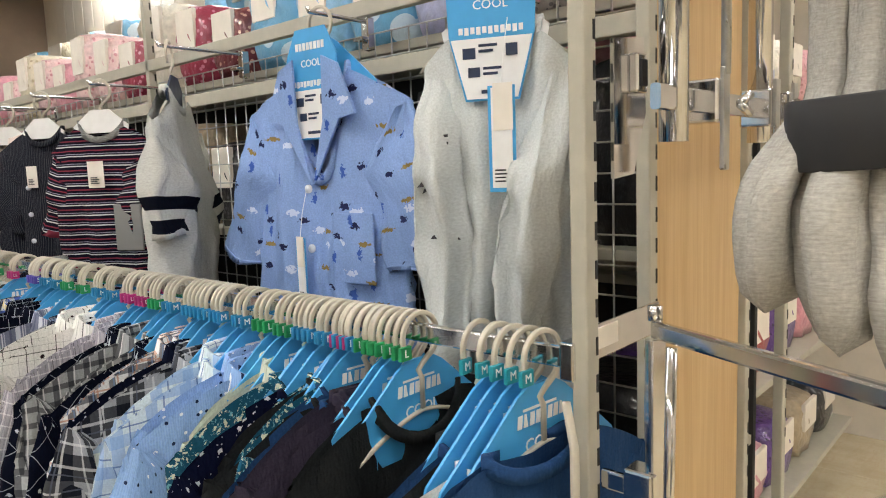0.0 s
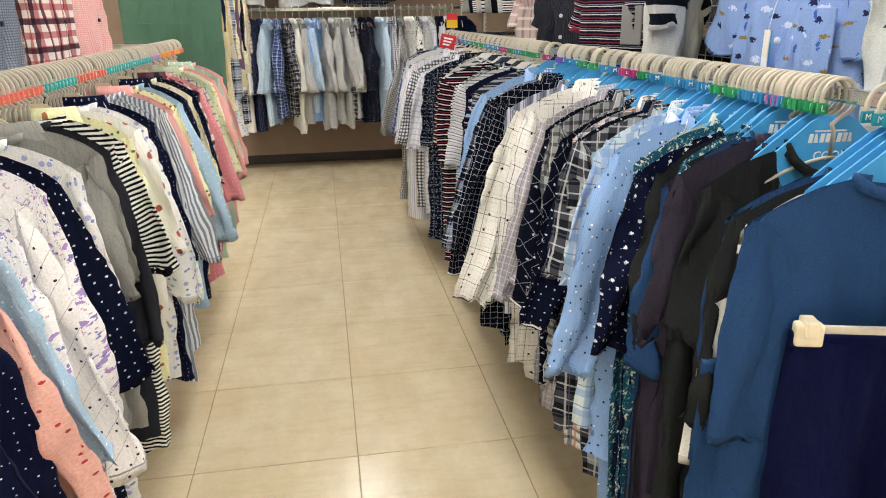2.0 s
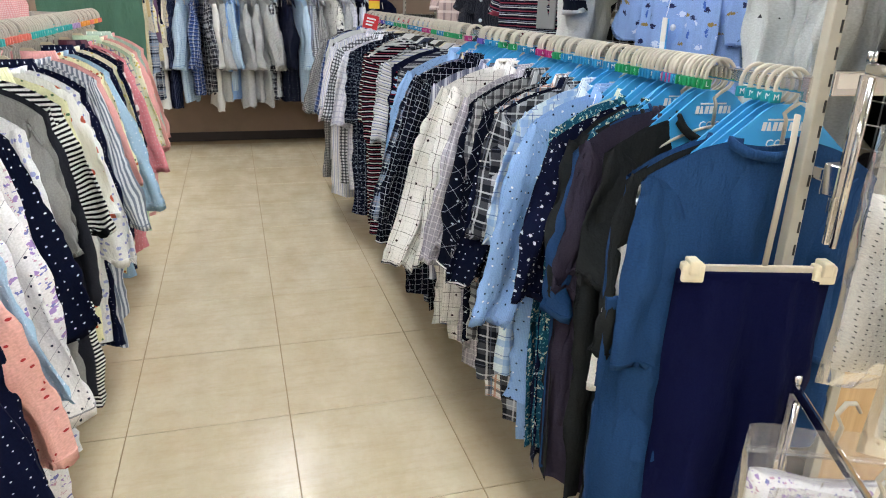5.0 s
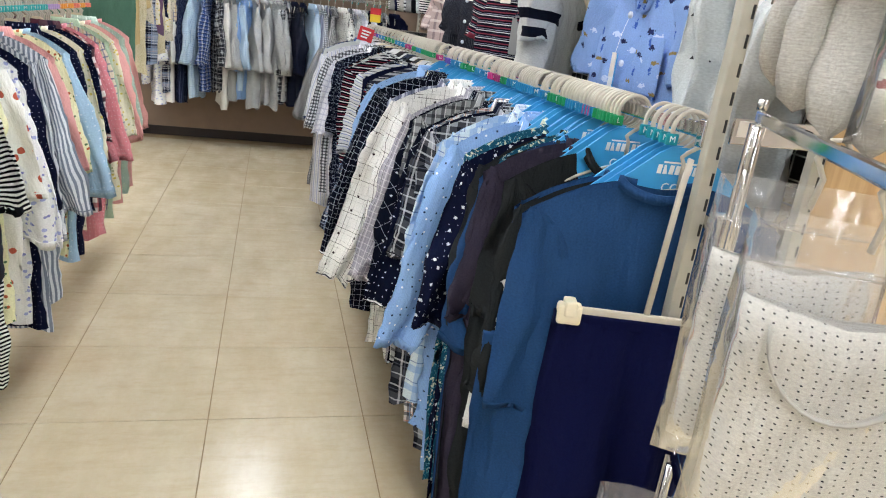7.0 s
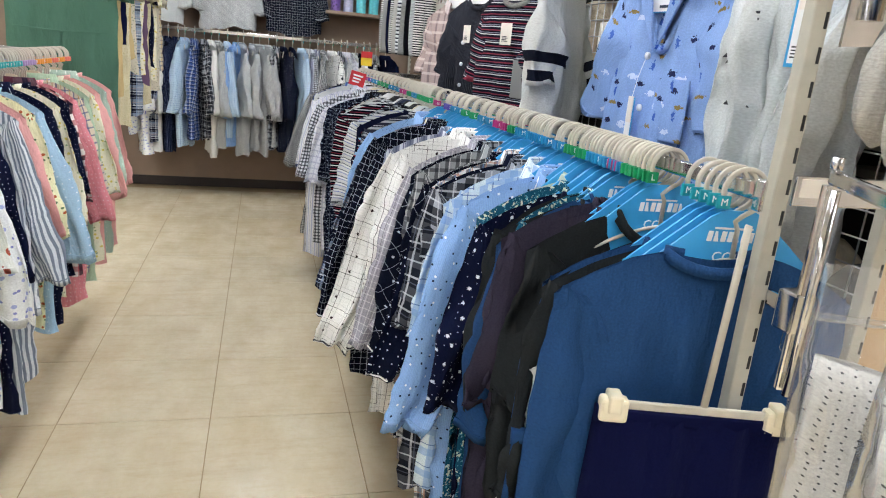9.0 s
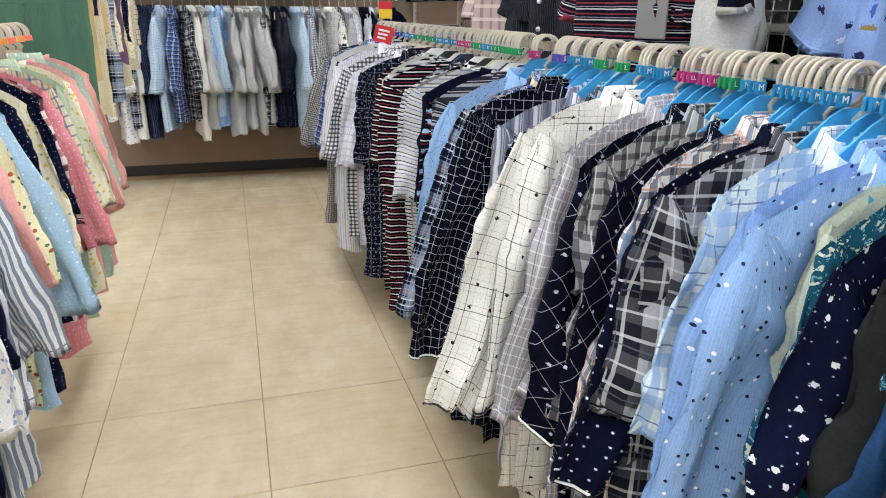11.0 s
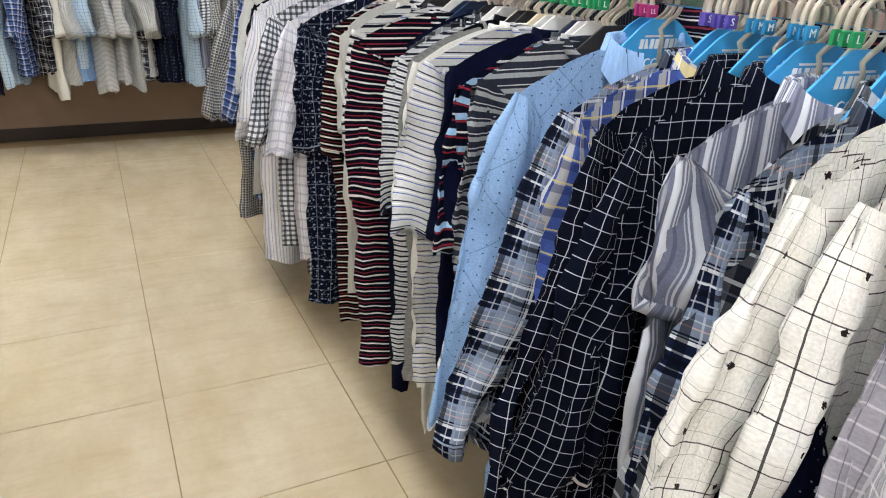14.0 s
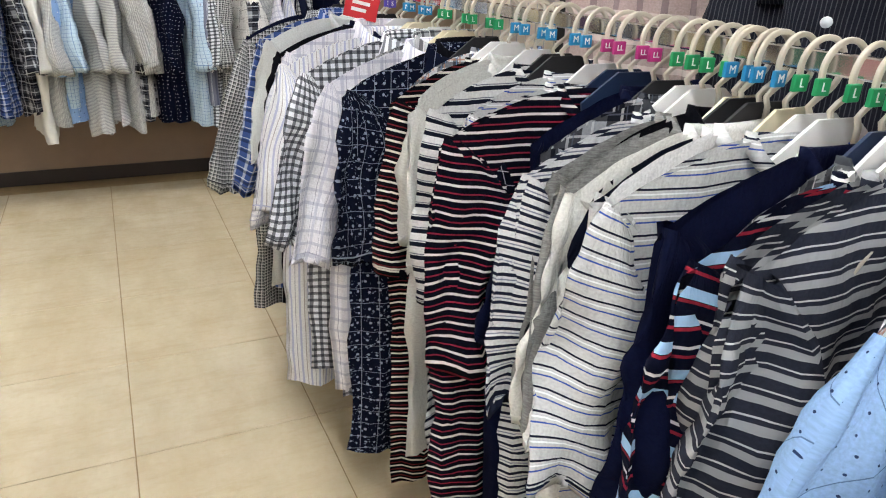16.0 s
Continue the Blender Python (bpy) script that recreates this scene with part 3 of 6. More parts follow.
# ---- fabrics ----
NV, WH, GY, LB, BK = "1d2436", "dedfe0", "9a9c9c", "8fb3dc", "1b1b20"
for args in (
    ("royal", "26456f", (), (), (), 0.3), ("navy_plain", "1d2440", (), (), (), 0.3), ("olive", "45473f", (), (), (), 0.35), ("plum", "5e545c", (), (), (), 0.35),
    ("white_plain", "dcdcd8", (), (), (), 0.3), ("black_plain", "1b1b1f", (), (), (), 0.3), ("navy_tee", "20263a", (), (), (), 0.3),
    ("teal_floral", "1f5872", (), (), ((70, 0.54, "d6dcc8"), (120, 0.56, "6fb0bf")), 0.25),
    ("navy_anchor", "1c2440", (), ((0.055, 0.0055, "d9dde2", 0.75), (0.031, 0.0016, "b6bfce", 0.8)), (), 0.2, 0.0, 0.9, 2.2),
    ("sage", "b9c2b4", (), (), (), 0.3),
    ("blue_dot", "8aaee2", (("v", 0.006, 0.002, 0, "9fbfe8", 0.5),), ((0.058, 0.0042, "1c2b4c", 0.8), (0.072, 0.0044, "eef2f6", 0.8)), (), 0.3),
    ("blue_plaid_light", "cfdcee", (("v", 0.09, 0.03, 0, "85aede", 0.6), ("h", 0.09, 0.03, 0, "85aede", 0.6), ("v", 0.09, 0.004, 0.5, "3c5f9c", 0.7), ("h", 0.09, 0.004, 0.5, "3c5f9c", 0.7)), (), (), 0.3),
    ("navy_dot", "1a2238", (), ((0.034, 0.003, "dfe4ee", 0.3),), (), 0.2),
    ("navy_plaid", "a2a6ae", (("v", 0.13, 0.072, 0, "171d30", 0.84), ("h", 0.13, 0.072, 0, "171d30", 0.84), ("v", 0.13, 0.006, 0.28, "dfe2e6", 0.55), ("h", 0.13, 0.006, 0.28, "dfe2e6", 0.55), ("v", 0.13, 0.008, 0.74, "e2e4e8", 0.5), ("h", 0.13, 0.008, 0.74, "e2e4e8", 0.5), ("v", 0.13, 0.004, 0.62, "5b6070", 0.7), ("h", 0.13, 0.004, 0.9, "5b6070", 0.7)), (), (), 0.3),
    ("pink_plaid", "dfe0e4", (("v", 0.055, 0.018, 0, "2b385c", 0.72), ("h", 0.055, 0.018, 0, "2b385c", 0.72), ("v", 0.055, 0.005, 0.6, "c78e72", 0.7), ("h", 0.055, 0.005, 0.6, "c78e72", 0.7), ("v", 0.055, 0.004, 0.8, "7d9ac4", 0.7)), (), (), 0.3),
    ("navy_windowpane", "181f30", (("d", 0.1, 0.0022, 0, "c6ccd4", 0.7), ("e", 0.1, 0.0022, 0, "c6ccd4", 0.7)), ((0.07, 0.0052, "c4cad4", 0.9),), (), 0.2, 0.0, 0.92, 2.6),
    ("gray_plaid", "a3a6a8", (("v", 0.045, 0.016, 0, "3f4350", 0.7), ("h", 0.045, 0.016, 0, "3f4350", 0.7), ("v", 0.045, 0.003, 0.6, "e6e6e6", 0.7)), (), (), 0.3),
    ("gingham_gray", "b0adb7", (("v", 0.034, 0.004, 0, "e6e4e8", 0.7), ("h", 0.034, 0.004, 0, "e6e4e8", 0.7), ("v", 0.017, 0.0014, 0.5, "6d6874", 0.7), ("v", 0.068, 0.002, 0.3, "55515c", 0.7)), (), (), 0.3),
    ("white_pane", "dfdeda", (("v", 0.045, 0.0012, 0.5, "8b8a86", 0.7), ("h", 0.045, 0.0012, 0.5, "8b8a86", 0.7), ("v", 0.09, 0.0026, 0, "26262a", 0.9), ("h", 0.09, 0.0026, 0, "26262a", 0.9)), ((0.11, 0.0065, "2b2022", 0.5),), (), 0.3, 0.0, 0.92, 2.6),
    ("navy_blue_plaid", "232e48", (("v", 0.14, 0.05, 0, "9fadc4", 0.48), ("h", 0.14, 0.05, 0, "9fadc4", 0.48), ("v", 0.035, 0.003, 0.2, "cfd6e2", 0.45), ("h", 0.035, 0.003, 0.2, "cfd6e2", 0.45), ("v", 0.14, 0.007, 0.12, "e8ecf2", 0.7), ("h", 0.14, 0.007, 0.12, "e8ecf2", 0.7), ("h", 0.14, 0.005, 0.3, "e8ecf2", 0.6), ("v", 0.14, 0.006, 0.7, "8093b4", 0.7), ("h", 0.14, 0.006, 0.7, "8093b4", 0.7), ("h", 0.14, 0.003, 0.9, "c9a39a", 0.7), ("v", 0.14, 0.012, 0.45, "121a2e", 0.8), ("h", 0.14, 0.012, 0.45, "121a2e", 0.8)), (), (), 0.3),
    ("blue_gray_stripe", "7b8096", (("v", 0.07, 0.016, 0, "dcdfe8", 0.9), ("v", 0.07, 0.004, 0.68, "dcdfe8", 0.8), ("v", 0.07, 0.003, 0.56, "c2c7d4", 0.8), ("v", 0.07, 0.003, 0.80, "c2c7d4", 0.8), ("v", 0.07, 0.008, 0.3, "565b74", 0.7)), (), (), 0.3),
    ("navy_grid", "161c2c", (("v", 0.036, 0.0019, 0, "c4cad4", 0.8), ("h", 0.036, 0.0019, 0, "c4cad4", 0.8)), (), (), 0.2),
    ("blue_yellow_plaid", "4a62ac", (("v", 0.06, 0.02, 0, "d9d6c2", 0.6), ("h", 0.06, 0.02, 0, "2c3970", 0.6), ("h", 0.06, 0.005, 0.6, "d9c98a", 0.8), ("v", 0.06, 0.005, 0.6, "e8ecf4", 0.8)), (), (), 0.3),
    ("lightblue_diag", "94b7e4", (("d", 0.24, 0.0022, 0, "3b5480", 0.7), ("e", 0.24, 0.0022, 0, "3b5480", 0.7)), ((0.03, 0.0022, "2c4068", 0.35),), (), 0.2),
    ("charcoal_stripe", "54575c", (("h", 0.044, 0.014, 0, "a7a9ab", 0.95), ("h", 0.044, 0.003, 0.5, "d4d4d4", 0.9)), (), (), 0.3),
    ("navy_red_blue", "1d2236", (("h", 0.05, 0.006, 0, "d9dadb", 1), ("h", 0.05, 0.006, 0.35, "8c2637", 1), ("h", 0.1, 0.02, 0.6, "9cc0e2", 1)), (), (), 0.25),
    ("gray_blue_stripe", "b8babb", (("h", 0.042, 0.004, 0, "27304c", 1), ("h", 0.042, 0.003, 0.2, "e6e8ea", 1), ("h", 0.042, 0.003, 0.42, "3b55a4", 1)), (), (), 0.3),
    ("white_navy_block", "dedede", (("h", 0.6, 0.16, 0.3, "20263c", 1),), (), (), 0.3),
    ("fine_stripe", "cdcfd2", (("h", 0.022, 0.008, 0, "39415c", 1), ("h", 0.044, 0.003, 0.7, "7f8698", 1)), (), (), 0.3),
    ("navy_red_white", "181a28", (("h", 0.038, 0.0065, 0, "dcdcdb", 1), ("h", 0.038, 0.004, 0.5, "86253a", 1)), (), (), 0.25),
    ("navy_white_gray", "c7c9c9", (("h", 0.036, 0.012, 0, "242b40", 1), ("h", 0.036, 0.003, 0.6, "787c86", 1)), (), (), 0.3),
    ("black_red_beige", "17171e", (("h", 0.034, 0.007, 0, "d8d4ca", 1), ("h", 0.034, 0.004, 0.5, "6b2328", 1)), (), (), 0.3),
    ("bandana", "1c2438", (("v", 0.06, 0.002, 0, "9fa9bb", 0.7), ("h", 0.06, 0.002, 0, "9fa9bb", 0.7)), ((0.034, 0.005, "8f98aa", 0.5),), ((90, 0.6, "7f899c"),), 0.2),
    ("lavender_plaid", "d9d9e2", (("v", 0.05, 0.012, 0, "aeb2c8", 0.6), ("h", 0.05, 0.012, 0, "aeb2c8", 0.6), ("v", 0.05, 0.002, 0.6, "6f7590", 0.7)), (), (), 0.3),
    ("navy_white_check", "d5d9e0", (("v", 0.03, 0.013, 0, "27304a", 0.75), ("h", 0.03, 0.013, 0, "27304a", 0.75)), (), (), 0.3),
    ("white_blue_stripe", "dcdde8", (("v", 0.034, 0.008, 0, "aab3d4", 0.8), ("v", 0.034, 0.002, 0.4, "5c6486", 0.8), ("v", 0.068, 0.003, 0.7, "a8a4a0", 0.8)), (), (), 0.3),
    ("gray_check", "8f9294", (("v", 0.018, 0.006, 0, "33363e", 0.7), ("h", 0.018, 0.006, 0, "33363e", 0.7), ("v", 0.018, 0.003, 0.6, "e2e2e2", 0.7), ("h", 0.018, 0.003, 0.6, "e2e2e2", 0.7)), (), (), 0.3),
    ("blue_plaid", "3f5894", (("v", 0.05, 0.014, 0, "cdd6e6", 0.6), ("h", 0.05, 0.014, 0, "1f2a4c", 0.6), ("h", 0.05, 0.003, 0.6, "e6eaf2", 0.8)), (), (), 0.3),
    ("gray_hstripe", "c3c5c6", (("h", 0.012, 0.005, 0, "8b8f93", 0.9),), (), (), 0.3),
    ("gray_small_check", "c9cbcb", (("v", 0.01, 0.004, 0, "8d9092", 0.8), ("h", 0.01, 0.004, 0, "8d9092", 0.8)), (), (), 0.3),
    ("navy_pinstripe", "2b3450", (("v", 0.014, 0.002, 0, "7683a4", 0.7),), (), (), 0.25),
    ("lilac_print", "e0e2f0", (), ((0.05, 0.009, "a9b2dc", 0.9), (0.06, 0.006, "8a8fc4", 0.9)), (), 0.2),
    ("pale_blue_check", "b9cfe8", (("v", 0.03, 0.003, 0, "6c8fc0", 0.8), ("h", 0.03, 0.003, 0, "6c8fc0", 0.8)), (), (), 0.2),
    ("beige_print", "cfc6b2", (), ((0.03, 0.005, "8d9a86", 0.9),), (), 0.2),
    ("mint", "adc2a6", (), (), (), 0.3), ("pink", "e4a8a4", (), (), (), 0.25), ("pink_dot", "df8e97", (), ((0.03, 0.003, "f2dcdc", 0.3),), (), 0.25),
    ("pink_cherry", "eab5aa", (), ((0.055, 0.0042, "b03a3c", 0.7),), (), 0.2), ("navy_tick", "1d2440", (), ((0.026, 0.0017, "e6e8ee", 0.5),), (), 0.2),
    ("lilac_floral", "e6e0e2", (), (), ((38, 0.55, "a98fc8"), (55, 0.58, "7f83bd"), (80, 0.6, "c9a2b4")), 0.2),
    ("white_track", "e2e0e0", (("d", 0.075, 0.002, 0, "4c5063", 0.7),), ((0.045, 0.004, "2f3448", 0.9),), (), 0.2),
    ("gray_tee", "8f8f8c", (), (), (), 0.3), ("charcoal", "4b4b4a", (), (), (), 0.35), ("stripe_bw", "e0dfda", (("h", 0.02, 0.01, 0, "22232c", 1),), (), (), 0.3),
    ("yellow_print", "e9e0b8", (), ((0.07, 0.008, "b8643c", 0.9), (0.05, 0.006, "5d7c58", 0.9)), (), 0.2),
    ("white_print", "e8e2dc", (), ((0.11, 0.016, "bd5f4b", 0.9),), (), 0.2), ("seersucker", "cfd3d8", (("v", 0.022, 0.011, 0, "6b7688", 0.9),), (), (), 0.4),
    ("cream_print", "e6dcc4", (), ((0.05, 0.008, "d9c76a", 0.9), (0.06, 0.006, "9cab84", 0.9)), (), 0.2), ("sky", "a5c4dc", (), ((0.04, 0.003, "e2ecf2", 0.4),), (), 0.2),
    ("sage_dot", "a9bfae", (), ((0.04, 0.003, "dfe8de", 0.4),), (), 0.2), ("red_gingham", "ddd5d2", (("v", 0.05, 0.024, 0, "a8303c", 0.7), ("h", 0.05, 0.024, 0, "a8303c", 0.7), ("v", 0.1, 0.02, 0.5, "262e4a", 0.8), ("h", 0.1, 0.02, 0.5, "262e4a", 0.8)), (), (), 0.3),
    ("tan_plaid", "d6cbb2", (("v", 0.05, 0.01, 0, "4a5a86", 0.7), ("h", 0.05, 0.01, 0, "4a5a86", 0.7), ("v", 0.05, 0.005, 0.5, "b98f4c", 0.7)), (), (), 0.3),
    ("pink_gingham", "e4c3c0", (("v", 0.012, 0.006, 0, "dc8f90", 0.6), ("h", 0.012, 0.006, 0, "dc8f90", 0.6)), (), (), 0.3),
    ("blue_gingham", "8d96a4", (("v", 0.012, 0.005, 0, "4a5568", 0.6), ("h", 0.012, 0.005, 0, "4a5568", 0.6)), (), (), 0.3),
    ("green_dress", "557a68", (), (), (), 0.3), ("purple", "6e5570", (), (), (), 0.3), ("ochre", "c4ad7c", (), (), (), 0.3), ("cream_lace", "d8cfae", (), ((0.012, 0.003, "b6ab84", 0.6),), (), 0.3),
    ("navy_block", "1f2550", (), (), (), 0.3), ("aloha", "8ba8dc", (), ((0.115, 0.009, "232a52", 0.9, (0.8, 1.2, 1)), (0.125, 0.0085, "8d7a4c", 0.95, (0.45, 1.7, 1)), (0.15, 0.010, "cdd8ee", 0.9, (0.7, 1.3, 1)), (0.13, 0.0085, "3f62b4", 0.9, (1.2, 0.7, 1))), (), 0.12, 0.0, 0.8, 3.4), ("pale_gray", "c4c8c8", (), (), (), 0.25),
    ("dark_stripe_tee", "2a2433", (("h", 0.046, 0.005, 0, "c9c9c9", 1), ("h", 0.046, 0.006, 0.45, "7c3040", 1), ("h", 0.046, 0.003, 0.75, "8d93a4", 1)), (), (), 0.3),
    ("vest_gray", "3f4044", (("v", 0.01, 0.002, 0, "5e6066", 0.6),), (), (), 0.3), ("mauve_plaid", "b9a6a2", (("v", 0.08, 0.02, 0, "6f6268", 0.6), ("h", 0.08, 0.02, 0, "e2d6d0", 0.6)), (), (), 0.3),
    ("leaf_print", "cbc8c0", (), ((0.06, 0.008, "7c8a6c", 0.9), (0.075, 0.007, "8c5a58", 0.9), (0.09, 0.009, "55504c", 0.9)), (), 0.3, 0.2, 0.92, 2.0),
    ("heather_dot", "bebcb6", (), ((0.0135, 0.0016, "34343a", 0.28),), (), 0.4, 0.25),
):
    cloth(*args)
cloth("heather_gray", "9c9d9c", heather=0.85, weave=0.4)
cloth("heather_light", "bcb9b2", heather=0.45, weave=0.4)
cloth("tee_gray", "bfc0bd", heather=0.2, weave=0.35)
cloth("tee_gray_band", "bfc0bd", bands=(("h", 1.0, 0.034, 0.225, "1f2436", 1), ("h", 1.0, 0.034, 0.285, "1f2436", 1)), heather=0.2, weave=0.35)


# ---- main rail ----
RAIL_Z = 1.424


def rail_x(y):
    return 0.775 - 0.018 * (y - 0.6)


def rail(name, a, b, label):
    t = thing(name, Matrix.Identity(4), label, "clothes rail")
    part("bar", sweep([a, b], rect(0.012, 0.03, 0.003), up=Vector((0, 0, 1))), CHROME, t)
    return t


main_rail = rail("clothes_rail", (rail_x(0.58), 0.58, RAIL_Z), (rail_x(4.95), 4.95, RAIL_Z), "flat chrome clothes rail full of pyjama hangers")
for yy in (0.585, 2.6, 4.94):
    part("bracket", box(rail_x(yy) - 0.012, yy - 0.004, RAIL_Z - 0.03, rail_x(yy) + 0.02, yy + 0.018, RAIL_Z + 0.022, 0.003), CHROME, main_rail)

# y, fabric, card, size, sleeve, length, collar, extra width
MAIN = [
    (0.712, 'olive', '', 'm', 0.42, 0.82, 0, 0),
    (0.86, 'olive', 'b', 'L', 0.33, 0.84, 0, -0.03),
    (0.91, 'plum', 'b', 'L', 0.38, 0.86, 0, 0),
    (0.93, 'plum', '', 'L', 0.4, 0.84, 0, 0),
    (0.965, 'royal', '', 'M', 0.44, 0.84, 0, 0),
    (0.985, 'olive', 'b', 'LL', 0.42, 0.82, 0, 0),
    (1.02, 'teal_floral', 'b', 'M', 0.42, 0.88, 0, -0.05),
    (1.06, 'navy_anchor', 'b', 'M', 0.46, 0.9, 0, 0.02),
    (1.095, 'teal_floral', 'b', 'M', 0.36, 0.92, 0, 0),
    (1.145, 'sage', 'b', 'L', 0.32, 0.82, 1, -0.04),
    (1.21, 'blue_dot', 'b', 'L', 0.6, 0.96, 1, 0.02),
    (1.28, 'blue_plaid_light', 'b', 'M', 0.38, 0.86, 1, 0.03),
    (1.36, 'navy_plaid', 'b', 'M', 0.40, 0.96, 1, 0.05),
    (1.42, 'navy_dot', 'b', 'M', 0.56, 0.94, 1, 0.03),
    (1.47, 'pink_plaid', 'b', 'M', 0.6, 0.96, 1, 0.01),
    (1.55, 'navy_windowpane', 'b', 'M', 0.6, 0.98, 1, 0.03),
    (1.62, 'gray_plaid', 'b', 'L', 0.25, 0.92, 1, 0.03),
    (1.68, 'navy_windowpane', 'b', 'LL', 0.6, 0.98, 1, 0.03),
    (1.75, 'gingham_gray', 'b', 'LL', 0.6, 1.0, 1, 0.03),
    (1.84, 'white_pane', 'b', 'M', 0.67, 1.0, 1, 0.03),
    (1.91, 'white_pane', 'b', 'M', 0.71, 1.02, 1, 0.06),
    (2.01, 'navy_blue_plaid', 'b', 'L', 0.65, 0.96, 1, 0.03),
    (2.11, 'blue_gray_stripe', 'b', 'L', 0.24, 0.88, 1, 0.03),
    (2.18, 'navy_grid', 'b', 'M', 0.65, 1.0, 1, 0.03),
    (2.26, 'navy_grid', 'b', 'M', 0.71, 1.03, 1, 0.06),
    (2.33, 'blue_yellow_plaid', 'b', 'S', 0.43, 0.9, 1, 0.03),
    (2.36, 'navy_blue_plaid', 'b', 'S', 0.65, 0.96, 1, 0.03),
    (2.52, 'lightblue_diag', 'b', 'LL', 0.69, 1.08, 1, 0.03),
    (2.66, 'charcoal_stripe', 'k', 'L', 0.4, 0.92, 0, 0.03),
    (2.715, 'navy_red_blue', 'w', 'L', 0.38, 0.88, 0, 0.03),
    (2.765, 'navy_plain', 'n', 'L', 0.38, 0.92, 0, 0.03),
    (2.835, 'gray_blue_stripe', 'w', 'L', 0.4, 0.9, 0, 0.05),
    (2.905, 'white_navy_block', 'c', 'M', 0.4, 0.92, 0, 0.03),
    (2.95, 'white_plain', 'k', 'M', 0.38, 0.94, 0, 0.03),
    (2.995, 'heather_gray', 'c', 'L', 0.4, 0.96, 0, 0.03),
    (3.06, 'fine_stripe', 'w', 'L', 0.4, 0.94, 0, 0.03),
    (3.14, 'navy_plain', 'k', 'LL', 0.38, 0.9, 0, -0.06),
    (3.23, 'navy_red_white', 'n', 'LL', 0.44, 1.05, 0, 0.07),
    (3.33, 'gray_blue_stripe', 'w', 'M', 0.4, 1.03, 0, 0.0),
    (3.44, 'navy_white_gray', 'k', 'M', 0.4, 0.99, 0, 0),
    (3.54, 'tee_gray', 'w', 'M', 0.38, 0.97, 0, 0),
    (3.65, 'black_red_beige', 'w', 'L', 0.42, 1.13, 0, 0),
    (3.77, 'bandana', 'k', 'L', 0.43, 1.09, 1, 0.07),
    (3.9, 'lavender_plaid', 'c', 'L', 0.47, 0.97, 1, 0.07),
    (4.02, 'navy_white_check', 'w', 'M', 0.47, 0.93, 1, 0.1),
    (4.13, 'white_blue_stripe', 'c', 'M', 0.43, 1.07, 1, 0.13),
    (4.27, 'lavender_plaid', 'w', 'S', 0.53, 0.97, 1, 0.07),
    (4.4, 'black_plain', 'k', 'LL', 0.4, 0.91, 0, 0.07),
    (4.53, 'pale_gray', 'w', 'M', 0.4, 0.91, 0, 0.07),
    (4.63, 'blue_plaid', 'w', 'M', 0.53, 0.97, 1, 0.07),
    (4.74, 'gray_check', 'k', 'M', 0.53, 1.07, 1, 0.1),
    (4.84, 'navy_plain', 'k', 'L', 0.4, 0.87, 0, 0.07),
]
NAMES = {"royal": "royal blue", "olive": "dark olive", "plum": "dark plum grey", "white_plain": "white", "teal_floral": "teal and white floral", "navy_anchor": "navy anchor-print", "sage": "pale sage green", "blue_dot": "light blue dotted", "pane": "checked"}


def colour_words(f):
    return NAMES.get(f, f.replace("_", " "))


rng = random.Random(7)
NECK_Z = 1.325


def hang_main(y, fabric, card, size, sleeve, L, collar, extra, yaw=0.0):
    x = rail_x(y)
    hanger(pose(x, y, 1.455, 0, 0, yaw), size, card)
    kind = "pyjama shirt" if collar else "T-shirt"
    top_garment("pyjama_shirt" if collar else "t_shirt", colour_words(fabric) + " cotton " + kind + " on a rail hanger", pose(x - 0.02 - extra / 2, y + 0.004, NECK_Z - (0.02 if y < 0.75 else 0) + rng.uniform(-0.012, 0.012), 0, rng.uniform(-2, 2), yaw), CLOTH[fabric], rng,
                W=0.56 + extra, L=L, T=0.04, sleeve=sleeve, angle=7 if sleeve < 0.45 else 13, wide=0.1, cuff=0.09 if sleeve < 0.45 else 0.07, collar=bool(collar), category="shirt", group="pyjamas on the main rail", piping=PIPED.get(fabric), fine=y < 3.5)


